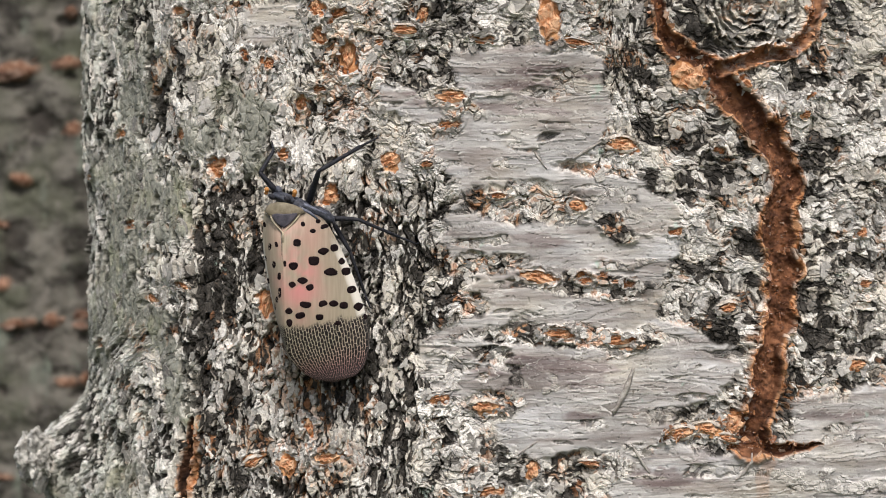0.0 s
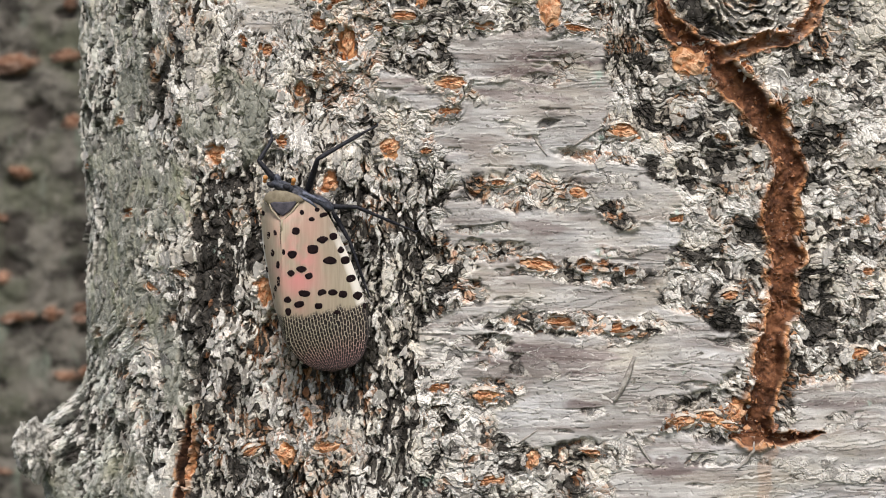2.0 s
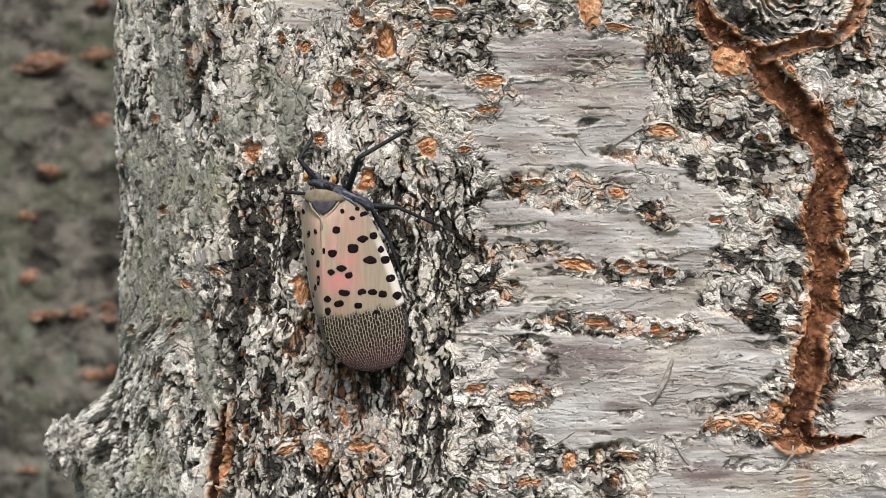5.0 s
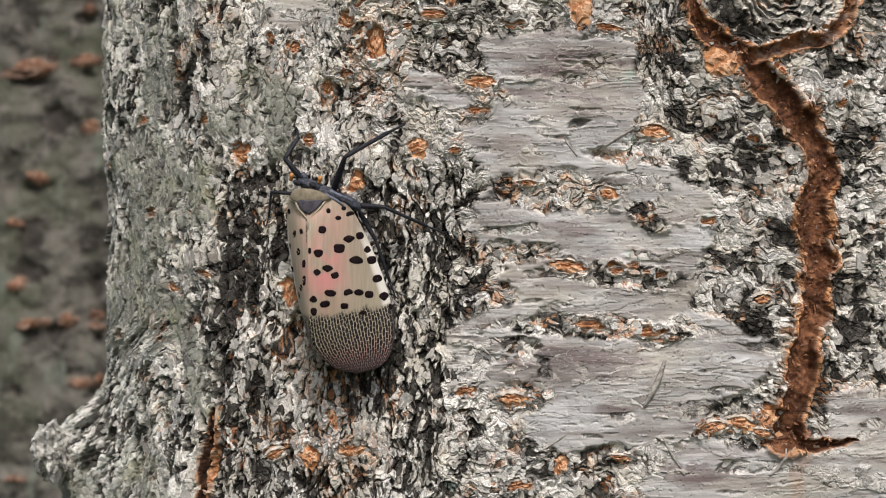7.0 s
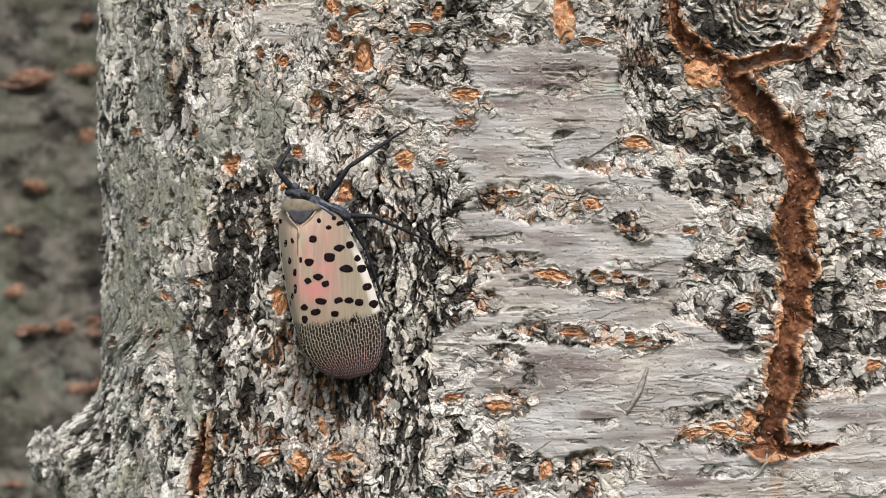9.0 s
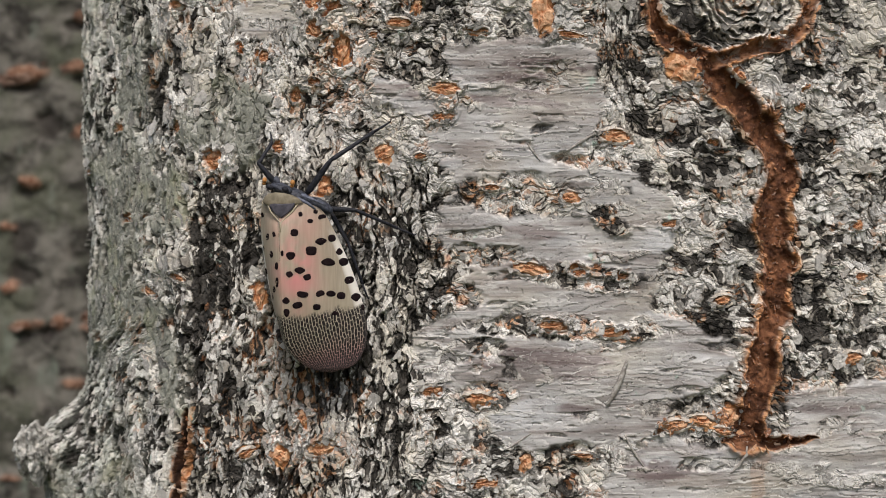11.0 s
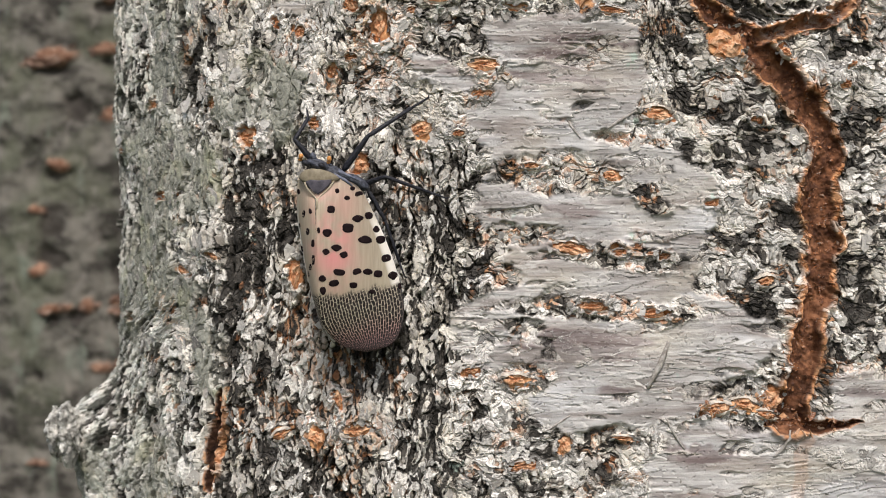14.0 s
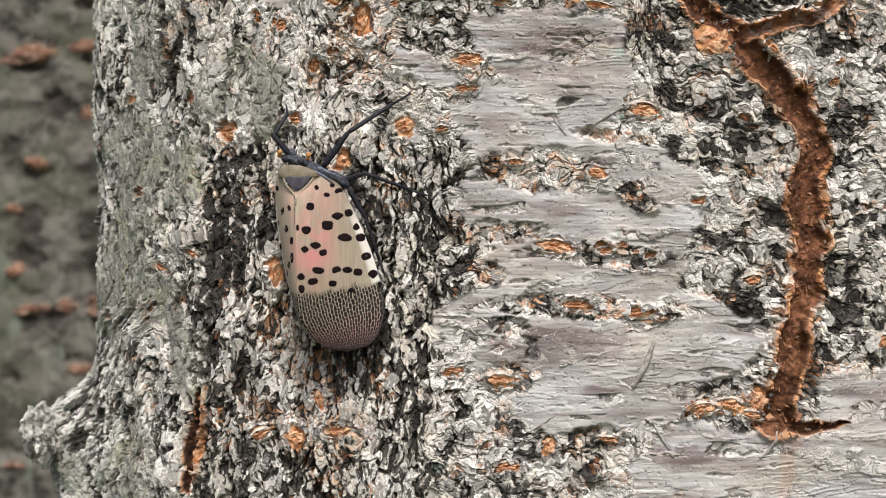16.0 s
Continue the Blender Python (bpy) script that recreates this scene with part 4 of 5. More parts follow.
# lenticels of the second stem: plan x, height, half length, half height
FAR_LENTICELS = [(-84.9, 35.6, 5.2, 1.7), (-74.8, 36.9, 3.2, 1.5), (-73.7, 23.5, 1.9, 1.9), (-84.1, 13.6, 2.4, 1.3), (-89.0, 4.2, 1.6, 1.0), (-88.4, -8.2, 2.2, 1.4), (-85.7, -16.0, 2.6, 1.2), (-77.8, -15.4, 1.8, 1.8),
                 (-82.5, -15.8, 1.4, 0.9), (-72.0, -14.2, 1.5, 0.9), (-72.0, -16.6, 1.6, 1.0), (-74.4, -27.8, 2.5, 1.2), (-71.4, -27.3, 1.2, 1.5), (-88.4, -47.7, 2.6, 0.6), (-74.0, 47.4, 1.2, 1.1)]
# dark blotches of the stem, and painted shade below its lenticels
FAR_DARK = [(-86.0, 33.2, 5.0, 0.8), (-75.3, 34.2, 3.0, 0.8), (-79.8, 24.6, 3.2, 1.8), (-85.2, 11.5, 2.8, 1.0), (-85.0, 3.0, 4.0, 2.4), (-75.4, -0.3, 1.4, 1.0), (-72.1, 0.2, 0.7, 1.0), (-71.8, -18.8, 1.4, 0.6),
            (-79.8, -17.3, 2.0, 0.8), (-86.0, -18.0, 2.6, 0.7), (-74.2, -30.3, 3.0, 0.7), (-75.9, 45.6, 1.8, 0.8), (-88.4, -30.0, 1.2, 1.0), (-85.5, -6.0, 3.0, 1.2), (-71.8, -8.0, 1.0, 1.4)]


def second_stem():
    cx, cy, r = -72.0, 186.0, 80.0
    a_mid = math.radians(-100)
    dense = np.arange(a_mid - 0.35, a_mid + 0.45, 0.007)
    dense = dense[: len(dense) // 2 * 2]
    aa = np.r_[dense, np.linspace(dense[-1] + 0.05, dense[0] + 2 * math.pi - 0.05, 60)]
    zz = spread(-70.0, 66.0, 0.6, GROUND_Z - 30, 1000.0)
    a, z = np.meshgrid(aa, zz)
    s, x = a * r, cx + r * np.cos(a)
    h = 1.8 * (fbm(s / 6, z / 9, 301) - 0.5) + 1.5 * (fbm(s / 2.2, z / 2.2, 303) - 0.5)
    front = np.sin(a) < 0
    cork, dark = np.zeros(x.shape), np.zeros(x.shape)
    for lx, lz, la, lb in FAR_LENTICELS:
        e = patch(x, z, lx, lz, la, lb) + 1.1 * (fbm(s / 2.0, z / 2.5, 305) - 0.5)
        cork = np.maximum(cork, step(e, 1.1, 0.7) * front)
    for lx, lz, la, lb in FAR_DARK:
        e = patch(x, z, lx, lz, la * 0.95, lb * 1.7) + 2.4 * (fbm(s / 3.0, z / 3.0, 307) - 0.5)
        dark = np.maximum(dark, 0.85 * step(e, 1.15, 0.6) * front)
    h += 0.7 * cork - 1.0 * dark + 60.0 * np.exp((GROUND_Z - z) / 160.0)
    verts = np.stack([cx + (r + h) * np.cos(a), cy + (r + h) * np.sin(a), z], -1).reshape(-1, 3) * MM
    verts, quads = capped(verts, grid_quads(len(zz), len(aa), True), len(zz), len(aa))
    me = set_mesh("tree_trunk", verts, quads, {"bark_b": np.concatenate([np.stack([cork, dark, cork], -1).reshape(-1, 3), np.zeros((1, 3))])})
    me.materials.append(stem_material())
    stem = new("tree_trunk", me)
    rust = plain("rusty_cork", (0.075, 0.034, 0.022), (0.30, 0.20, 0.155), 0.45, 0.9, 0.3)
    for i, (lx, lz, la, lb) in enumerate(FAR_LENTICELS):
        bm, rng = bmesh.new(), random.Random(i)
        bmesh.ops.create_icosphere(bm, subdivisions=3, radius=1.0)
        y = cy - math.sqrt(r * r - (lx - cx) ** 2)
        for v in bm.verts:
            f = 1 + 1.0 * noise.noise(v.co * 1.9 + Vector((i, 0, 0))) + 0.5 * noise.noise(v.co * 5.0 + Vector((0, i, 0)))
            v.co = Vector((lx + v.co.x * la * 1.0 * f, y + 0.3 + v.co.y * 0.8 * f, lz + (v.co.z * lb * 0.7 + 0.15 * la * math.sin(2.2 * v.co.x + i)) * f)) * MM
        part("lenticel", bm, rust, stem, "rusty corky lenticel", smooth=False)
    tagged(stem, "second grey cherry stem behind, smoother with rusty lenticels", "tree trunk")


ground()
second_stem()


# ---- lenticels, scales and shreds on the bark ----
def lenticel(i, cx, cz, a, b, turn):
    rng = random.Random(500 + i)
    s = float(s_of_x(cx))
    bm = bmesh.new()
    rings, seg = 5, 16
    rag = [rng.uniform(0.55, 1.2) for _ in range(seg)]
    mid = bm.verts.new((0, 0, -0.15 * MM))
    loops = []
    for k in range(1, rings + 1):
        f = k / rings
        ring = []
        for j in range(seg):
            t = 2 * math.pi * j / seg
            rr = f * (1 + (rag[j] - 1) * f)
            x, y = a * rr * math.cos(t), b * rr * math.sin(t)
            slit = math.exp(-((y - 0.12 * b - 0.15 * b * math.sin(3 * x / a)) / (0.16 * b)) ** 2) * max(0.0, 1 - (x / (0.85 * a)) ** 2)
            h = 0.42 * (1 - f**2.2) - 0.3 * slit + rng.uniform(-0.16, 0.16) - (0.5 if k == rings else 0)
            ring.append(bm.verts.new((x * MM, y * MM, h * MM)))
        loops.append(ring)
    for j in range(seg):
        bm.faces.new((mid, loops[0][j], loops[0][(j + 1) % seg]))
        for lo, hi in zip(loops, loops[1:]):
            bm.faces.new((lo[j], hi[j], hi[(j + 1) % seg], lo[(j + 1) % seg]))
    ob = part("lenticel", bm, CORK, TRUNK, "cracked open orange corky lenticel", smooth=False)
    ob.matrix_local = bark_frame(s, cz, 0.1, turn)
    if a < 0.75 or b > 1.1:
        return
    for t0, t1 in ((15, 165), (195, 345)):
        if rng.random() < 0.25:
            continue
        lip_bm = bmesh.new()
        n, rows = 9, []
        for k in range(n + 1):
            t = radians(t0 + (t1 - t0) * k / n)
            taper = math.sin(math.pi * k / n) ** 0.6
            row = []
            for e, h in ((1.32, -0.2), (1.16, 0.26 * taper), (0.98 - 0.12 * taper, 0.5 * taper), (1.0 - 0.1 * taper, 0.38 * taper - 0.05), (1.2, 0.05 * taper - 0.25)):
                e *= 1 + rng.uniform(-0.12, 0.12)
                row.append(lip_bm.verts.new((a * e * math.cos(t) * MM, b * e * math.sin(t) * MM, (h + rng.uniform(-0.06, 0.06)) * MM)))
            rows.append(row)
        for p, q in zip(rows, rows[1:]):
            for m in range(5):
                lip_bm.faces.new((p[m], p[(m + 1) % 5], q[(m + 1) % 5], q[m]))
        bmesh.ops.recalc_face_normals(lip_bm, faces=lip_bm.faces)
        part("lip", lip_bm, LIP, ob, smooth=False)


for i, spec in enumerate(LENTICELS):
    lenticel(i, *spec)


FIBRE = plain("pale_fibre", (0.20, 0.18, 0.16), (0.42, 0.40, 0.37), 1.5, 0.9, 0.1)


def fibre(points, radius, label):
    """A thin strand of bast lying on the bark, through (x, z) points."""
    bm = bmesh.new()
    pts = spline(points, 10)
    rows = [on_bark(float(s_of_x(x)), z, radius * 0.7)[0] for x, z in pts]
    n = len(rows) - 1
    tube(bm, [(p.x, p.y + 0.0, p.z, radius * (0.45 + 0.75 * math.sin(math.pi * min(max(k / n, 0.08), 0.92)))) for k, p in enumerate(rows)], 6)
    part("bark_fibre", bm, FIBRE, TRUNK, label)


def branch_stub():
    """The healed end of a lost branch, a lumpy knob on the flank."""
    bm = bmesh.new()
    x, z = STUB_END
    bmesh.ops.create_icosphere(bm, subdivisions=5, radius=1.0)
    for v in bm.verts:
        p = v.co.copy()
        f = 1 + 0.30 * noise.noise(p * 1.7) + 0.16 * noise.noise(p * 4.5) + 0.10 * noise.noise(p * 11.0)
        ring = 0.16 * math.sin(9 * p.x + 0.8 * noise.noise(p * 2.0))
        v.co = Vector((x - 0.3 + p.x * 2.5 * f - 0.5 * p.z, 22.0 + p.y * 4.0 * (f + ring), z - 0.3 + p.z * 3.9 * (f + ring))) * MM
    part("branch_stub", bm, KNOB, TRUNK, "healed grey stub of a lost branch", smooth=False)


STUB_END = (-56.83, -29.42)
KNOB = plain("grey_healed_bark", (0.05, 0.046, 0.040), (0.62, 0.61, 0.57), 0.8, 0.9, 0.25)
branch_stub()


def scatter():
    """Loose scales all over the rough bark; those near the insect and the crack are pieces of their own."""
    ss, zz, h, one, two, dark = RELIEF
    rng = random.Random(77)
    kinds = [flake_shape(rng, 1.0) for _ in range(24)]
    meshes = []
    for vs, fs in kinds:
        me = bpy.data.meshes.new("bark_flake")
        me.from_pydata(vs, [], fs)
        me.materials.append(FLAKE_ONE)
        meshes.append(me)
    many, single = [], 0
    tries = 0
    while len(many) < 1500 and tries < 90000:
        tries += 1
        i, j = rng.randrange(len(zz)), rng.randrange(len(ss))
        plate, smooth, algae = one[i, j]
        cork, rot, _ = two[i, j]
        want = (1 - smooth) * (1 - 0.93 * algae) * (1 - rot) * (1 - 0.4 * min(cork, 1)) * (1 - 0.55 * min(dark[i, j], 1)) * (0.35 + 0.65 * plate) + 0.13 * smooth
        around = two[max(i - 9, 0):i + 10, max(j - 9, 0):j + 10, 1]
        if plate < 0.35 or around.max() > 0.3 or rng.random() > want:
            continue
        s, z = ss[j], zz[i]
        x = float(on_plan(np.array(-s))[0])
        upright = x < 0
        size = rng.choice((0.3, 0.4, 0.45, 0.5, 0.6, 0.7, 0.8, 0.95, 1.15)) * rng.uniform(0.8, 1.15)
        if smooth > 0.4:
            size *= 0.5
        tilt = 11
        if x < -36 and rng.random() < 0.45:
            continue
        if x < -30:
            size, tilt = size * 1.2, 10
        elif upright:
            size *= 0.9
        size *= 1.1
        spin = rng.gauss(90, 20) if upright else rng.gauss(0, 35)
        m = bark_frame(s, z, rng.uniform(-0.02, 0.08), spin, rng.gauss(3, tilt), rng.gauss(0, tilt * 0.85)) @ Matrix.Diagonal((size, size, size, 1))
        k = rng.randrange(len(kinds))
        if single < 290 and -26 < z < 20 and (-32 < x < 2 or 28 < x < 56) and size > 0.55:
            ob = new("bark_flake", meshes[k])
            ob.parent = TRUNK
            ob.matrix_local = m
            single += 1
        else:
            # tone: the crust's own, further darkened by painted shade in dark hollows
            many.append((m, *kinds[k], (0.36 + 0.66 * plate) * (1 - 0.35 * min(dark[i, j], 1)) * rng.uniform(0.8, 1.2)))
    for cx, cz, a, b, turn in LENTICELS:
        for _ in range(int(5 + 4 * a)):
            w, e = rng.uniform(0, 2 * math.pi), rng.uniform(0.95, 1.4)
            x, z = cx + a * e * math.cos(w), cz + b * e * math.sin(w)
            size = rng.uniform(0.3, 0.65)
            m = bark_frame(float(s_of_x(x)), z, rng.uniform(0.05, 0.3), rng.gauss(0, 40), rng.gauss(0, 28), rng.gauss(0, 28)) @ Matrix.Diagonal((size, size, size, 1))
            many.append((m, *kinds[rng.randrange(len(kinds))], rng.uniform(0.6, 1.05)))
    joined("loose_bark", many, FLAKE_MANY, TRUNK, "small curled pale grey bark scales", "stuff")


def shreds():
    """Torn orange cork along the rims of the cracks."""
    rng = random.Random(91)
    out = []
    for line, count, spread_by in ((CRACK, 130, 1.2), (BRANCH, 40, 1.25), (SPLIT, 30, 1.25), (SLIT, 14, 1.5), (HEAP, 150, 0.6)):
        for _ in range(count):
            k = rng.randrange(len(line) - 1)
            t = rng.random()
            (ax, az, aw), (bx, bz, bw) = line[k], line[k + 1]
            w = aw + (bw - aw) * t
            side = rng.choice((-1, 1))
            d = math.hypot(bx - ax, bz - az)
            off = side * w * rng.gauss(spread_by, 0.4 if line is HEAP else 0.13)
            x, z = ax + (bx - ax) * t + off * (bz - az) / d, az + (bz - az) * t - off * (bx - ax) / d
            if not -41 < z < 38 or noise.noise(Vector((x * 0.45, z * 0.45, 3.0))) < -0.12:
                continue
            size = rng.uniform(0.2, 0.75)
            vs, fs = flake_shape(rng, size)
            out.append((bark_frame(float(s_of_x(x)), z, rng.uniform(-0.05, 0.35), rng.uniform(0, 360), rng.gauss(0, 40), rng.gauss(0, 40)), vs, fs, 1.0))
        for _ in range(0 if line is HEAP else count * 2):
            k = rng.randrange(len(line) - 1)
            t, o = rng.random(), rng.uniform(-0.8, 0.8)
            (ax, az, aw), (bx, bz, bw) = line[k], line[k + 1]
            x, z = ax + (bx - ax) * t + o * (aw + bw) / 2, az + (bz - az) * t
            if -41 < z < 38:
                vs, fs = flake_shape(rng, rng.uniform(0.15, 0.55))
                crumbs.append((bark_frame(float(s_of_x(x)), z, 0.05, rng.uniform(0, 360), rng.gauss(0, 30), rng.gauss(0, 30)), vs, fs, 1.0))
    joined("torn_cork", out, SHRED, TRUNK, "torn orange cork shreds along the crack rims", "stuff")
    joined("frass", crumbs, CRUMB, TRUNK, "reddish brown crumbs lying in the crack", "stuff")


crumbs = []
CRUMB = flake_material("frass", [(0.10, 0.035, 0.015), (0.24, 0.09, 0.035), (0.14, 0.05, 0.02), (0.34, 0.15, 0.065)], False)


# ---- insects ----
def blob(bm, c, size, turn=(0, 0, 0), seg=16, dent=0.0, seed=1):
    """A rounded body of half sizes in millimetres, slightly uneven."""
    m = pose(c[0] * MM, c[1] * MM, c[2] * MM, *turn) @ Matrix.Diagonal((size[0] * MM, size[1] * MM, size[2] * MM, 1))
    made = bmesh.ops.create_uvsphere(bm, u_segments=seg, v_segments=seg * 2 // 3, radius=1.0)["verts"]
    for v in made:
        v.co *= 1 + dent * noise.noise(v.co * 2.3 + Vector((seed, 0, 0)))
        v.co = m @ v.co
    return bm


def wing_material():
    """Waxy tan and pink forewing; the outer third is a fine pale net over near-black."""
    m, nt, b = material("forewing", 0.5)
    uv = nt.nodes.new("ShaderNodeUVMap").outputs["UV"]
    sep = put(nt, "ShaderNodeSeparateColor", Color=attr(nt, "wing")).outputs
    soft, vein = grain(nt, size=0.35, detail=3), grain(nt, (3.0, 1, 0.2), 1.0, 3)
    col = mix(nt, ramp(nt, vein, 0.35, 0.7), (0.305, 0.255, 0.195), (0.40, 0.345, 0.265))
    col = mix(nt, ramp(nt, soft, 0.35, 0.65, 0.0, 0.45), col, (0.35, 0.305, 0.215))
    col = mix(nt, sep["Green"], col, (0.64, 0.25, 0.245))
    col = mix(nt, sep["Blue"], col, (0.74, 0.70, 0.64))
    br = nt.nodes.new("ShaderNodeTexBrick")
    br.offset = 0.5
    wob = put(nt, "ShaderNodeTexNoise", Vector=coords(nt), Scale=0.9, Detail=2.0)
    vec = put(nt, "ShaderNodeVectorMath", Vector=wob.outputs["Color"])
    vec.operation = "MULTIPLY_ADD"
    vec.inputs[1].default_value = (0.5, 0.45, 0.0)
    nt.links.new(uv, vec.inputs[2])
    nt.links.new(vec.outputs[0], br.inputs["Vector"])
    for key, v in (("Scale", 1.0), ("Mortar Size", 0.028), ("Mortar Smooth", 0.1), ("Brick Width", 0.74), ("Row Height", 0.31), ("Bias", 0.0)):
        br.inputs[key].default_value = v
    br.inputs["Color1"].default_value = (0.012, 0.010, 0.010, 1)
    br.inputs["Color2"].default_value = (0.028, 0.022, 0.021, 1)
    low = put(nt, "ShaderNodeSeparateXYZ", Vector=uv).outputs["X"]
    pale = mix(nt, ramp(nt, soft, 0.4, 0.65, 0.0, 0.6), (0.50, 0.45, 0.35), (0.47, 0.37, 0.30))
    pale = mix(nt, ramp(nt, low, 16.0, 19.5, 0.0, 0.85), pale, (0.50, 0.27, 0.27))
    nt.links.new(pale, br.inputs["Mortar"])
    net = mix(nt, ramp(nt, attr_value(nt, "rim"), 0.2, 1.0, 0.0, 0.8), br.outputs["Color"], (0.03, 0.026, 0.028))
    col = mix(nt, sep["Red"], col, net)
    nt.links.new(col, b.inputs["Base Color"])
    b.inputs["Specular IOR Level"].default_value = 0.15
    bump(nt, b, vein, 0.04, 0.5)
    return m


def attr_value(nt, name):
    n = nt.nodes.new("ShaderNodeAttribute")
    n.attribute_name = name
    return n.outputs["Fac"]


WING = wing_material()
SPOT = plain("black_wing_spot", (0.007, 0.004, 0.005), (0.018, 0.011, 0.012), 2.0, 0.8, 0.02)
SPOT.node_tree.nodes["Principled BSDF"].inputs["Specular IOR Level"].default_value = 0.06
CHITIN = plain("blue_grey_chitin", (0.018, 0.020, 0.028), (0.085, 0.092, 0.118), 2.2, 0.5, 0.15)
LEG = plain("black_leg", (0.006, 0.006, 0.009), (0.028, 0.029, 0.038), 2.5, 0.55, 0.08)
SHIELD = plain("olive_tan_pronotum", (0.15, 0.125, 0.085), (0.24, 0.205, 0.145), 1.5, 0.6, 0.04)
PLATE = plain("slate_scutellum", (0.036, 0.034, 0.045), (0.085, 0.078, 0.095), 1.5, 0.55, 0.04)
RIDGE = plain("blue_grey_ridge", (0.07, 0.078, 0.11), (0.20, 0.215, 0.28), 2.5, 0.5, 0.08)
ORANGE = plain("orange_antenna", (0.34, 0.14, 0.035), (0.52, 0.25, 0.08), 3.0, 0.5, 0.03)
HIND = plain("belly", (0.10, 0.09, 0.05), (0.25, 0.22, 0.10), 1.0, 0.6, 0.05)
VEIN = plain("pale_wing_ridge", (0.30, 0.255, 0.18), (0.41, 0.355, 0.26), 1.5, 0.5, 0.03)
ANT = plain("dark_brown_ant", (0.012, 0.008, 0.007), (0.05, 0.035, 0.03), 2.5, 0.35, 0.03)

BUG = new("spotted_lanternfly")
BUG_AT = Vector((-16.29, -3.71, 0.0)).xzy
BUG.location = BUG_AT * MM
tagged(BUG, "spotted lanternfly with pinkish tan black-dotted wings, head up on bark", "insect")


def body_part(name, bm, mat, label="", parent=None, smooth=True):
    """A part given in the trunk's millimetres, set under the insect."""
    bmesh.ops.translate(bm, verts=bm.verts, vec=-BUG_AT * MM)
    return part(name, bm, mat, parent or BUG, label, smooth)


def forewing(name, seam, edge, bulge, net_from, label):
    """A wing between its seam and its outer edge, both rows of (x, z, y)."""
    nu, nv = 34, 60
    a, b = spline(seam, nv), spline(edge, nv)
    u = np.linspace(0, 1, nu + 1)[None, :, None]
    p = a[:, None] * (1 - u) + b[:, None] * u
    p[:, :, 2] -= bulge * 4 * u[0, :, 0] * (1 - u[0, :, 0]) * np.sin(np.linspace(0.25, math.pi, nv + 1))[:, None]
    rng_n = fbm(p[:, :, 0] * 0.6, p[:, :, 1] * 0.6, 401)
    pts = np.stack([p[:, :, 0], p[:, :, 2], p[:, :, 1]], -1)  # x, y, z
    low = pts + np.array([0, 0.09, 0])
    x, z = pts[:, :, 0], pts[:, :, 2]
    apex = step(z - net_from(x) + 0.8 * (fbm(x * 1.5, z * 1.5, 403) - 0.5), 0.12, -0.12)
    blush = 1.0 * np.exp(-(((x - BLUSH[0] + 0.1 * (z - BLUSH[1])) / 2.3) ** 2) - ((z - BLUSH[1] - 0.2) / 5.0) ** 2) * step(rng_n, 0.2, 0.6)
    blush = np.maximum(blush, 0.3 * np.exp(-(((x - BLUSH[0] - 1.6) / 1.6) ** 2) - ((z - BLUSH[1] - 4.6) / 2.2) ** 2))
    costal = step(np.broadcast_to(u[0, :, 0], x.shape), 0.88, 0.93) * (1 - apex) * step(z, NET[1] + 11.0, NET[1] + 7.0)
    along = np.r_[0, np.cumsum(np.hypot(*np.diff((a + b)[:, :2] / 2, axis=0).T))]
    wide = np.linalg.norm(b - a, axis=1)
    uu = np.linspace(0, 1, nu + 1)[None] * 8.6 + 0 * x
    vv = np.broadcast_to(along[:, None], x.shape)
    rim = np.maximum(step(np.broadcast_to(u[0, :, 0], x.shape), 0.9, 1.0), 0.75 * step(vv, along[-1] - 4.5, along[-1] - 0.6))
    verts = (np.concatenate([pts.reshape(-1, 3), low.reshape(-1, 3)]) - np.array(BUG_AT)) * MM
    q = grid_quads(nv + 1, nu + 1, False)[:, ::-1]
    n = (nv + 1) * (nu + 1)
    c = nu + 1
    border = list(range(0, c)) + [k * c + nu for k in range(1, nv + 1)] + [nv * c + k for k in range(nu - 1, -1, -1)] + [k * c for k in range(nv - 1, 0, -1)]
    sides = np.array([(i, j, j + n, i + n) for i, j in zip(border, border[1:] + border[:1])])
    quads = np.concatenate([q, q[:, ::-1] + n, sides])
    cols = np.stack([apex, blush * (1 - apex), costal], -1).reshape(-1, 3)
    me = set_mesh(name, verts, quads, {"wing": np.concatenate([cols, cols])})
    at = me.attributes.new("rim", "FLOAT", "POINT")
    at.data.foreach_set("value", np.tile(rim.ravel(), 2).astype(np.float32))
    uvl = me.uv_layers.new(name="UVMap")
    idx = np.empty(len(me.loops), np.int32)
    me.loops.foreach_get("vertex_index", idx)
    uvs = np.tile(np.stack([vv.ravel(), uu.ravel()], -1), (2, 1))[idx]
    uvl.data.foreach_set("uv", uvs.astype(np.float32).ravel())
    me.materials.append(WING)
    ob = new(name, me)
    ob.parent = BUG
    tagged(ob, label)
    return ob, pts.reshape(-1, 3)


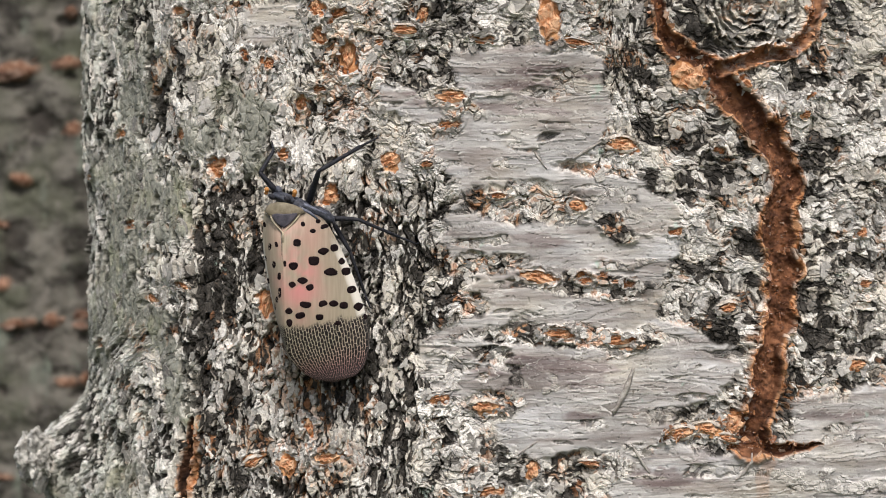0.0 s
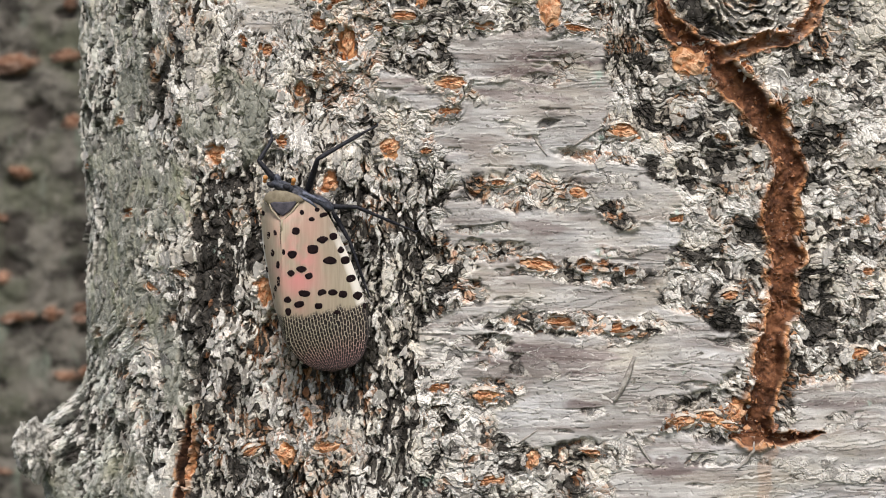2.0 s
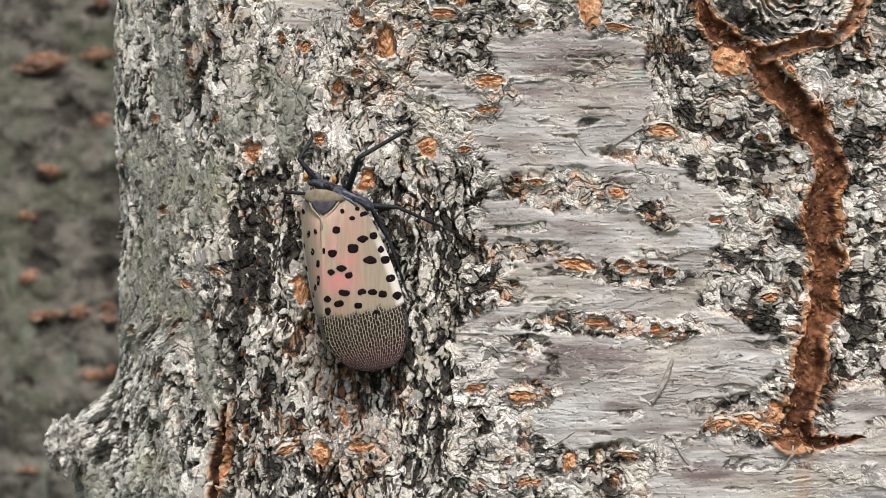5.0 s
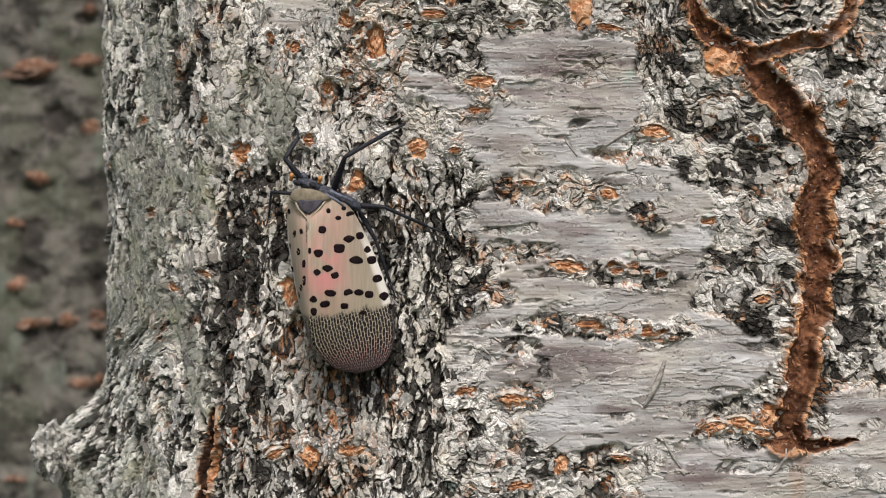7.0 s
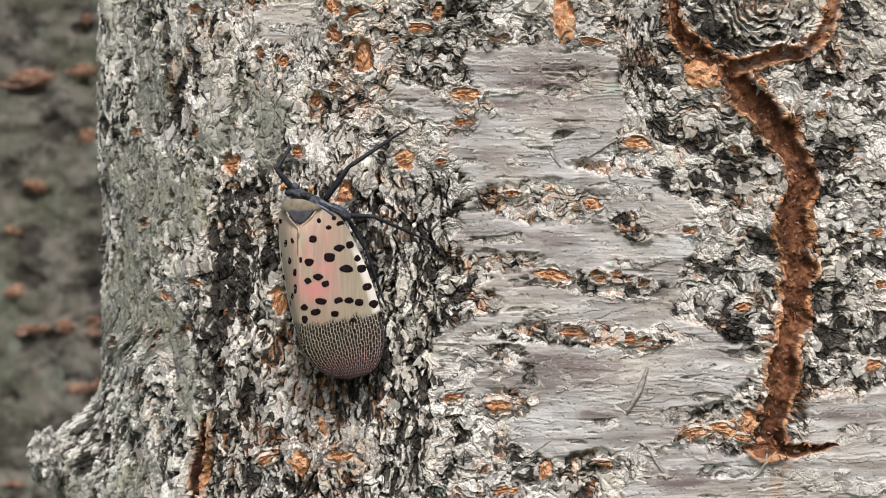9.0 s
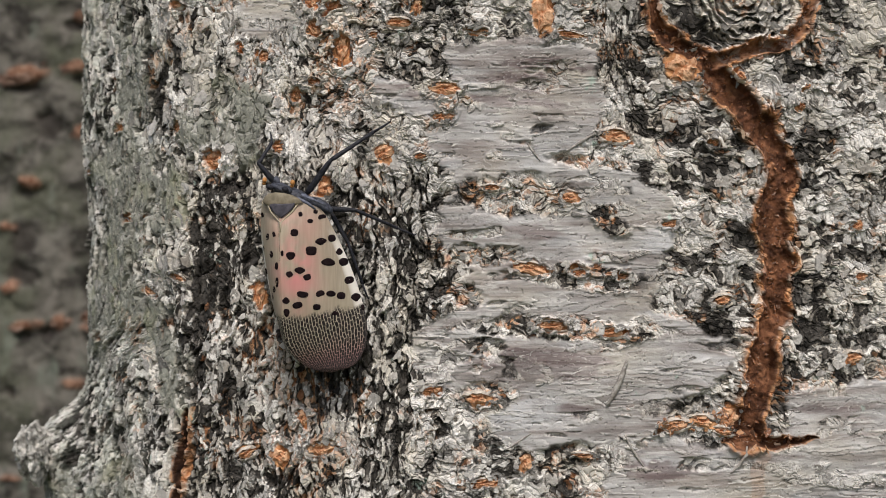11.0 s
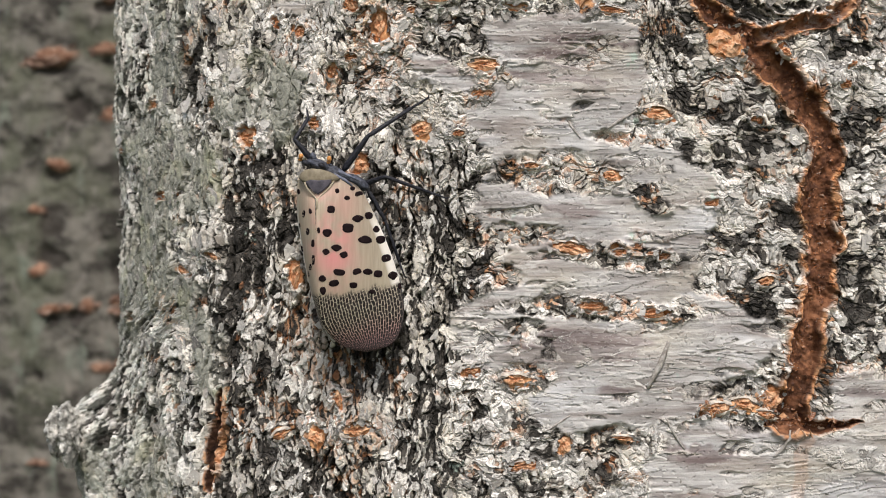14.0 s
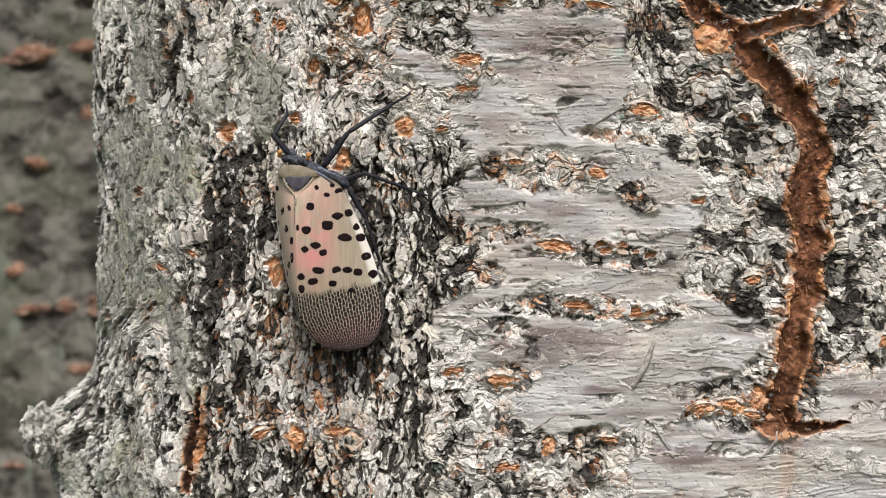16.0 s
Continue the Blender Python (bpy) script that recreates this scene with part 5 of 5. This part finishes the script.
def wing_spots(wing, pts, rows):
    for i, (cx, cz, a, b) in enumerate(rows):
        rng = random.Random(i)
        bm = bmesh.new()
        tilt = rng.uniform(-0.2, 0.35)
        wob = [rng.uniform(-0.09, 0.09) for _ in range(4)]

        def drop_on(x, z, lift):
            d = np.hypot(pts[:, 0] - x, pts[:, 2] - z)
            k = np.argsort(d)[:5]
            w = 1 / (d[k] + 0.02)
            return bm.verts.new((Vector((x, float((pts[k, 1] * w).sum() / w.sum()) - lift, z)) - BUG_AT) * MM)

        mid, loops, n = drop_on(cx, cz, 0.05), [], 14
        for f, lift in ((0.6, 0.05), (1.0, 0.045), (1.03, 0.0)):
            ring = []
            for j in range(n):
                t = 2 * math.pi * j / n
                r = f * (1 + wob[0] * math.cos(2 * t) + wob[1] * math.sin(3 * t) + wob[2] * math.cos(4 * t))
                x, z = a * r * math.cos(t), b * r * math.sin(t)
                ring.append(drop_on(cx + x * math.cos(tilt) - z * math.sin(tilt), cz + x * math.sin(tilt) + z * math.cos(tilt), lift))
            loops.append(ring)
        for j in range(n):
            k = (j + 1) % n
            bm.faces.new((mid, loops[0][j], loops[0][k]))
            for lo, hi in zip(loops, loops[1:]):
                bm.faces.new((lo[j], hi[j], hi[k], lo[k]))
        bmesh.ops.reverse_faces(bm, faces=bm.faces)
        part("wing_spot", bm, SPOT, wing)


BLUSH = (-17.10, -2.74)
# seam along the back and outer edges, from the shoulder to the tip: x, z, y
SEAM = [(-19.09, 3.08, -7.6), (-18.96, 0.56, -8.2), (-18.88, -3.52, -8.3), (-18.80, -7.64, -7.8), (-18.62, -10.84, -7.0), (-18.01, -13.11, -6.2), (-16.71, -14.72, -5.4), (-14.94, -15.66, -5.0), (-12.89, -15.99, -4.6)]
EDGE_RIGHT = [(-16.26, 5.08, -6.4), (-14.07, 3.99, -5.4), (-12.20, 0.66, -4.4), (-10.56, -3.12, -3.8), (-9.32, -6.85, -3.4), (-8.63, -10.38, -3.2), (-8.97, -13.24, -3.4), (-10.27, -15.14, -4.0), (-12.89, -15.99, -4.6)]
EDGE_LEFT = [(-21.44, 5.09, -5.6), (-21.64, 2.95, -5.1), (-21.59, -0.18, -4.4), (-21.06, -3.67, -4.2), (-20.38, -7.16, -4.1), (-19.62, -9.96, -4.0), (-18.93, -12.41, -4.0), (-17.79, -14.28, -4.2), (-15.95, -15.57, -4.6)]
SEAM_LEFT = [(-19.17, 3.08, -7.5), (-19.04, 0.56, -8.1), (-18.89, -3.52, -8.2), (-18.81, -7.64, -7.7), (-18.63, -10.78, -6.9), (-18.04, -13.42, -5.9), (-17.01, -14.88, -5.2), (-15.80, -15.62, -4.7)]


def net_line(x):
    """Height at which the net of the outer wing begins."""
    return NET[1] + (x - NET[0]) * 0.06 + 0.35 * np.sin((x - NET[0]) * 0.5)


NET = (-13.62, -8.51)


def shield(rim, layers, name, mat, label, slope=0.0, sag=0.0):
    """A domed plate over an outline of (x, z); layers from the middle outward: share of the outline, y."""
    n, bm = len(rim), bmesh.new()
    cx, cz = sum(p[0] for p in rim) / n, sum(p[1] for p in rim) / n
    mid = bm.verts.new((cx * MM, layers[0][1] * MM, cz * MM))
    loops = [[bm.verts.new(((cx + (x - cx) * f) * MM, (y + slope * (z - cz) * f + sag * ((x - cx) * f) ** 2) * MM, (cz + (z - cz) * f) * MM)) for x, z in rim] for f, y in layers[1:]]
    for j in range(n):
        k = (j + 1) % n
        bm.faces.new((mid, loops[0][j], loops[0][k]))
        for lo, hi in zip(loops, loops[1:]):
            bm.faces.new((lo[j], hi[j], hi[k], lo[k]))
    bmesh.ops.recalc_face_normals(bm, faces=bm.faces)
    return body_part(name, bm, mat, label)


def lanternfly():
    body = bmesh.new()
    blob(body, (*BODY_MID[:1], -3.4, BODY_MID[1]), (2.6, 2.6, 8.6), (0, -10, 0), 20)
    body_part("abdomen", body, HIND, "dull yellowish abdomen under the wings")
    right, rp = forewing("forewing", SEAM, EDGE_RIGHT, 1.1, net_line, "pinkish tan forewing with black spots and netted tip")
    left, lp = forewing("forewing", SEAM_LEFT, EDGE_LEFT, 0.6, net_line, "tan forewing seen edge-on with black spots")
    wing_spots(right, rp, [(-16.53, 3.50, .24, .32), (-14.78, 3.85, .27, .28), (-14.05, 3.23, .45, .30), (-15.37, 2.68, .34, .26), (-17.18, 1.24, .50, .43), (-14.12, 0.20, .60, .44), (-12.88, 0.60, .44, .48), (-15.22, -0.95, .70, .54),
                           (-13.23, -2.34, .74, .50), (-11.99, -1.06, .38, .40), (-11.47, -2.32, .56, .50), (-17.60, -1.55, .54, .48), (-18.61, -1.27, .18, .38), (-16.53, -3.33, .58, .40), (-17.74, -3.80, .40, .38), (-15.67, -4.16, .50, .36)])
    wing_spots(right, rp, [(-10.79, -4.56, .55, .48), (-16.21, -6.27, .66, .42), (-14.16, -6.17, .50, .40), (-12.90, -6.21, .55, .38), (-11.71, -6.46, .56, .42), (-9.98, -6.67, .52, .52), (-16.83, -7.57, .58, .42), (-14.57, -7.82, .50, .36),
                           (-18.18, -7.01, .40, .42), (-12.43, -8.63, .42, .26), (-9.17, -7.96, .22, .36), (-18.14, -8.47, .36, .50)])
    wing_spots(left, lp, [(-21.37, 3.44, .20, .34), (-20.62, 0.74, .22, .46), (-19.70, 1.03, .20, .36), (-20.07, -1.39, .26, .45), (-19.34, -2.81, .26, .44), (-21.29, -0.67, .12, .32), (-21.01, -3.46, .14, .40), (-19.30, -4.80, .24, .6), (-19.75, -5.67, .2, .45), (-20.07, -6.62, .12, .4)])
    # thorax shield: a saddle in two plates
    shield([(-21.27, 5.00), (-21.00, 5.62), (-20.45, 6.03), (-19.56, 6.17), (-18.53, 6.10), (-17.57, 5.83), (-16.69, 5.42), (-16.21, 4.87), (-17.03, 4.59), (-18.88, 4.39), (-20.66, 4.52)],
           ((0.0, -7.75), (0.5, -7.72), (0.8, -7.66), (0.95, -7.55), (0.985, -7.4), (1.0, -6.8), (0.98, -4.0)), "pronotum", SHIELD, "smooth olive tan pronotum", 0.15, 0.12)
    shield([(-20.34, 4.71), (-19.59, 4.78), (-18.77, 4.71), (-17.89, 4.78), (-17.14, 4.85), (-17.41, 4.24), (-18.02, 3.56), (-18.77, 3.01), (-19.52, 3.49), (-20.13, 4.17)],
           ((0.0, -7.86), (0.5, -7.86), (0.85, -7.85), (0.96, -7.83), (0.985, -7.8), (1.0, -7.6), (0.99, -5.0)), "scutellum", PLATE, "slate grey triangular scutellum", 0.0, 0.16)
    for side in ([(-20.46, 4.58), (-20.11, 3.76), (-19.55, 3.15), (-18.93, 2.47), (-18.89, 1.24)], [(-16.94, 4.66), (-17.52, 3.77), (-18.12, 3.15), (-18.79, 2.47), (-18.82, 1.24)]):
        vb = bmesh.new()
        depth = (-7.25, -7.5, -7.62, -7.75, -8.1) if side[0][0] < side[-1][0] else (-7.05, -7.45, -7.62, -7.75, -8.1)
        tube(vb, [(x, y, z, 0.10 if k < 4 else 0.05) for k, ((x, z), y) in enumerate(zip(side, depth))], 8)
        body_part("wing_ridge", vb, VEIN, "pale yellowish ridge beside the scutellum")
    th = bmesh.new()
    blob(th, (THORAX[0], -4.2, THORAX[1]), (2.6, 2.0, 0.85), (0, 28, 0), 20, 0.12, 3)
    blob(th, (SIDE[0], -4.2, SIDE[1]), (1.8, 1.5, 0.75), (0, 30, 0), 16, 0.12, 4)
    body_part("thorax", th, CHITIN, "blue-grey thorax")
    for ridge in ([(-16.50, 5.92), (-15.26, 5.37), (-13.88, 4.75)], [(-17.00, 5.49), (-15.76, 4.87), (-14.82, 4.12)]):
        rb = bmesh.new()
        tube(rb, [(x, -6.5 + 0.25 * k, z, 0.22 - 0.04 * k) for k, (x, z) in enumerate(ridge)], 8)
        body_part("thorax_ridge", rb, RIDGE, "pale blue-grey ridge")
    hd = bmesh.new()
    blob(hd, (HEAD[0] - 0.3, -5.4, HEAD[1] - 0.1), (1.55, 1.5, 0.7), (0, 20, 0), 18, 0.1, 5)
    blob(hd, (HEAD[0] - 0.9, -5.6, HEAD[1] + 0.8), (0.42, 0.5, 0.7), (0, -15, 0), 10, 0.1, 6)
    head = body_part("head", hd, CHITIN, "dark blue-grey head")
    for ex, ez in ((-18.43, 6.54), (-20.34, 6.82)):
        eye = bmesh.new()
        blob(eye, (ex, -6.7, ez), (0.5, 0.45, 0.34), (0, 28, 0), 12)
        body_part("eye", eye, LEG, "black compound eye", head)
    for ax, az in ((-17.63, 7.39), (-21.05, 7.69)):
        an = bmesh.new()
        blob(an, (ax, -6.0, az), (0.30, 0.33, 0.36), (0, 0, 0), 12, 0.1, 7)
        blob(an, (ax - 0.1, -5.8, az - 0.4), (0.27, 0.3, 0.22), (0, 0, 0), 8)
        body_part("antenna", an, ORANGE, "bulbous orange antenna", head)


BODY_MID, THORAX, SIDE, HEAD = (-16.20, -5.07), (-17.30, 5.80), (-14.39, 4.69), (-18.68, 6.75)


def aim(d):
    """A turn that lays a piece's z along d."""
    return Vector(d).normalized().to_track_quat("Z", "Y").to_matrix().to_4x4()


def make_leg(name, label, hip, upper, lower, thick, foot):
    """Upper leg with its lower leg as a part; both lie along z of their own."""
    bm = tube(bmesh.new(), [(0, 0, 0, thick * 0.8), (0, 0, upper * 0.12, thick * 1.15), (0, 0, upper * 0.5, thick * 1.2), (0, 0, upper * 0.9, thick * 0.9), (0, 0, upper, thick * 0.75), (0, 0, upper + thick * 0.5, thick * 0.4)])
    leg = part(name, bm, LEG, BUG, label)
    t = lower * 0.72
    bm = tube(bmesh.new(), [(0, 0, -thick * 0.3, thick * 0.6), (0, 0, lower * 0.08, thick * 0.85), (0, 0, t * 0.6, thick * 0.7), (0, 0, t, thick * 0.75), (0.0, 0, t + 0.15, thick * 0.5)])
    tube(bm, [(0, 0, t, thick * 0.5), (foot * 0.35, 0, t + (lower - t) * 0.4, thick * 0.5), (foot * 0.7, 0, t + (lower - t) * 0.7, thick * 0.42), (foot, 0, lower, thick * 0.35), (foot * 1.1, 0.3, lower + 0.25, thick * 0.2)], 6)
    for k in range(3):
        tube(bm, [(thick * 0.5, 0, t * (0.45 + 0.2 * k), 0.06), (thick * 1.5, 0.05, t * (0.45 + 0.2 * k) + 0.22, 0.012)], 4)
    shin = part("lower_leg", bm, LEG, leg)
    return leg, shin, Vector(hip) - BUG_AT, upper


def leg_rows(leg, keys):
    """Rows of upper and lower leg from directions in the trunk's space: (seconds, upper, lower)."""
    _, _, hip, upper = leg
    top, bottom = [], []
    for t, d1, d2 in keys:
        r1, r2 = aim(d1), aim(d2)
        top.append((t, Matrix.Translation(hip * MM) @ r1))
        bottom.append((t, Matrix.Translation((0, 0, upper * MM)) @ r1.inverted() @ r2))
    return top, bottom


def hold(leg, d1, d2):
    (t1, m1), (t2, m2) = (rows[0] for rows in leg_rows(leg, [(0, d1, d2)]))
    leg[0].matrix_basis, leg[1].matrix_basis = m1, m2


lanternfly()
HIPS = [(-16.14, 6.10), (-14.22, 4.29), (-13.15, 3.67), (-19.35, 6.66), (-21.26, 5.70)]
FRONT_LEG = make_leg("foreleg", "black foreleg reaching up the bark", (HIPS[0][0], -3.8, HIPS[0][1]), 5.2, 9.4, 0.36, -0.5)
MID_LEG = make_leg("middle_leg", "black middle leg stretched sideways", (HIPS[1][0], -3.4, HIPS[1][1]), 4.4, 8.3, 0.29, -0.3)
HIND_LEG = make_leg("hind_leg", "black hind leg along the wing's edge", (HIPS[2][0], -2.6, HIPS[2][1]), 4.2, 7.4, 0.27, -0.2)
FAR_FRONT = make_leg("foreleg", "black foreleg bent on the bark", (HIPS[3][0], -3.8, HIPS[3][1]), 4.2, 4.9, 0.33, 1.0)
FAR_MID = make_leg("middle_leg", "black middle leg folded under the wing", (HIPS[4][0], -2.4, HIPS[4][1]), 2.8, 4.4, 0.2, 0.2)
hold(HIND_LEG, (2.1, -0.2, -3.6), (2.2, 0.9, -6.5))
hold(FAR_FRONT, (-2.7, -0.8, 3.2), (1.9, 2.4, 3.7))


def ant():
    """About five millimetres long; head along its own +z, feet at y = 0."""
    top = new("ant")
    tagged(top, "small dark brown ant running down the bark", "insect")
    bm = blob(bmesh.new(), (0, -0.75, 1.75), (0.5, 0.42, 0.55), (0, 0, 0), 14, 0.06, 2)
    head = part("head", bm, ANT, top)
    bm = blob(bmesh.new(), (0, -0.75, 0.75), (0.36, 0.38, 0.7), (0, 0, 0), 12, 0.1, 3)
    blob(bm, (0, -0.7, -0.1), (0.2, 0.24, 0.24), (0, 0, 0), 10)
    part("thorax", bm, ANT, top)
    bm = blob(bmesh.new(), (0, -0.8, -1.25), (0.8, 0.7, 1.0), (0, 0, 0), 16, 0.03, 4)
    part("gaster", bm, ANT, top, "round dark gaster")
    for side in (-1, 1):
        bm = tube(bmesh.new(), [(0.2 * side, -0.9, 2.15, 0.07), (0.75 * side, -1.1, 2.7, 0.055), (0.95 * side, -0.5, 3.6, 0.06)], 6)
        part("antenna", bm, ANT, head)
        for k, (z0, z1, z2) in enumerate(((1.0, 1.9, 2.5), (0.7, 0.7, 0.3), (0.4, -0.6, -1.7))):
            bm = tube(bmesh.new(), [(0.25 * side, -0.6, z0, 0.12), (1.15 * side, -1.2, (z0 + z1) / 2 + 0.1, 0.1), (1.75 * side, -0.7, z1, 0.075), (2.3 * side, 0.0, z2, 0.045)], 6)
            part("leg", bm, ANT, top)
    return top


fibre([(24.16, -23.92), (25.24, -25.94), (26.61, -27.95)], 0.16, "short grey splinter stuck to the bark")
fibre([(24.50, -14.58), (23.43, -17.45), (21.92, -20.33)], 0.32, "pale strip of peeled bast")
fibre([(11.90, 12.79), (12.55, 11.79), (13.55, 10.50)], 0.14, "short brown bark fibre")
fibre([(39.93, -25.60), (38.92, -27.69), (37.63, -28.84)], 0.2, "dark curled bark fibre")
fibre([(16.71, 11.58), (18.49, 12.79), (20.43, 13.94)], 0.18, "curled edge of a peeling layer")
fibre([(9.22, -25.91), (10.66, -24.98), (12.45, -23.76)], 0.12, "thin tan bark fibre")
ANT_THING = ant()
scatter()
shreds()


ANT_TOP = (32.15, 31.90)
ANT_TOP = (ANT_TOP[0], ANT_TOP[1] + 4.5)


def ant_row(t, x, z, heading):
    """heading: degrees from straight up, clockwise as seen from outside."""
    p, n, _ = on_bark(float(s_of_x(x)), min(max(z, -41.0), 38.0), 0.35)
    return t, pose(x * MM, (p.y - 0.0) * MM, z * MM, 0, heading, 0)


SWAY = [(0, 0, 0), (0.5, 0.5, 0.4), (1, 1.5, 2), (1.5, 2, 3.5), (2, 0.3, 2.8), (2.5, 0, 3), (3, -3.7, 1.8), (3.5, -2.6, 2.7), (4, -0.7, 3.3), (4.5, 4.2, 3.8), (4.7, 5, 4.5), (6.8, -2, 2.8), (7, -1, 2.3), (7.5, 6, 3.8),
        (8, 5.5, -1.8), (8.5, 2.5, 0.8), (11, 8, -1), (12, 8.7, -1.2), (13, 9.4, -1.7), (14, 8, -2), (14.5, 7.2, -2.3), (15, 5.8, -1.3), (15.5, 4.6, -2.2), (16, 4.5, -0.4)]  # seconds, shifts in fifteenths of a millimetre


def motions():
    walk(BUG, [(t, Matrix.Translation((BUG_AT + Vector((dx, 0, -dz)) * 0.0687) * MM)) for t, dx, dz in SWAY])
    up_a, up_b = (1.55, -3.2, 3.9), (3.1, -0.8, 4.2)
    top, bottom = leg_rows(FRONT_LEG, [(0, up_a, (6.7, 5.0, 4.4)), (7.2, up_a, (6.7, 5.0, 4.4)), (7.5, (1.3, -2.6, 4.6), (6.4, 4.6, 3.7)), (8.0, (3.0, -2.0, 4.6), (6.8, 3.6, 5.9)),
                                       (8.4, up_b, (6.9, 3.6, 5.0)), (16, up_b, (6.9, 3.6, 5.0))])
    walk(FRONT_LEG[0], top)
    walk(FRONT_LEG[1], bottom)
    rest, lift, late = ((4.2, -1.2, -0.2), (7.2, 3.2, -3.1)), ((3.0, -2.4, 1.5), (8.0, 3.6, -3.1)), ((3.1, -2.4, 0.9), (8.2, 3.4, -2.8))
    top, bottom = leg_rows(MID_LEG, [(0, *rest), (0.9, *rest), (1.5, *late), (2.1, *rest), (11.3, *rest), (12.0, *lift), (12.6, *lift), (14.0, *late), (16, *late)])
    walk(MID_LEG[0], top)
    walk(MID_LEG[1], bottom)
    tuck, half, out = ((0.3, 1.4, -2.0), (0.5, 0.6, -3.4)), ((-2.2, 0.5, 0.2), (-0.5, 1.4, -3.6)), ((-2.6, 0.3, -1.0), (-2.8, 1.0, -1.9))
    top, bottom = leg_rows(FAR_MID, [(0, *tuck), (3.6, *tuck), (4.3, *half), (7.2, *half), (7.45, *out), (7.6, *half), (7.9, *tuck), (16, *tuck)])
    walk(FAR_MID[0], top)
    walk(FAR_MID[1], bottom)
    walk(ANT_THING, [ant_row(0, ANT_TOP[0] + 1.0, ANT_TOP[1] + 24.0, 182), ant_row(0.4, *ANT_TOP, 182), ant_row(0.5, 31.79, 29.40, 182), ant_row(0.6, 31.31, 22.46, 180), ant_row(0.7, 30.90, 14.31, 178), ant_row(0.8, 31.56, 7.08, 175),
                     ant_row(0.9, 32.37, -0.23, 172), ant_row(1.0, 33.33, -8.12, 165), ant_row(1.1, 35.21, -14.59, 150), ant_row(1.2, 37.89, -18.76, 150), ant_row(1.3, 39.34, -20.92, 165), ant_row(1.4, 39.92, -24.30, 182),
                     ant_row(1.5, 39.07, -30.28, 186), ant_row(1.6, 38.66, -36.91, 185), ant_row(2.2, 38.14, -54.23, 184), ant_row(16, 38.14, -54.23, 184)])


motions()
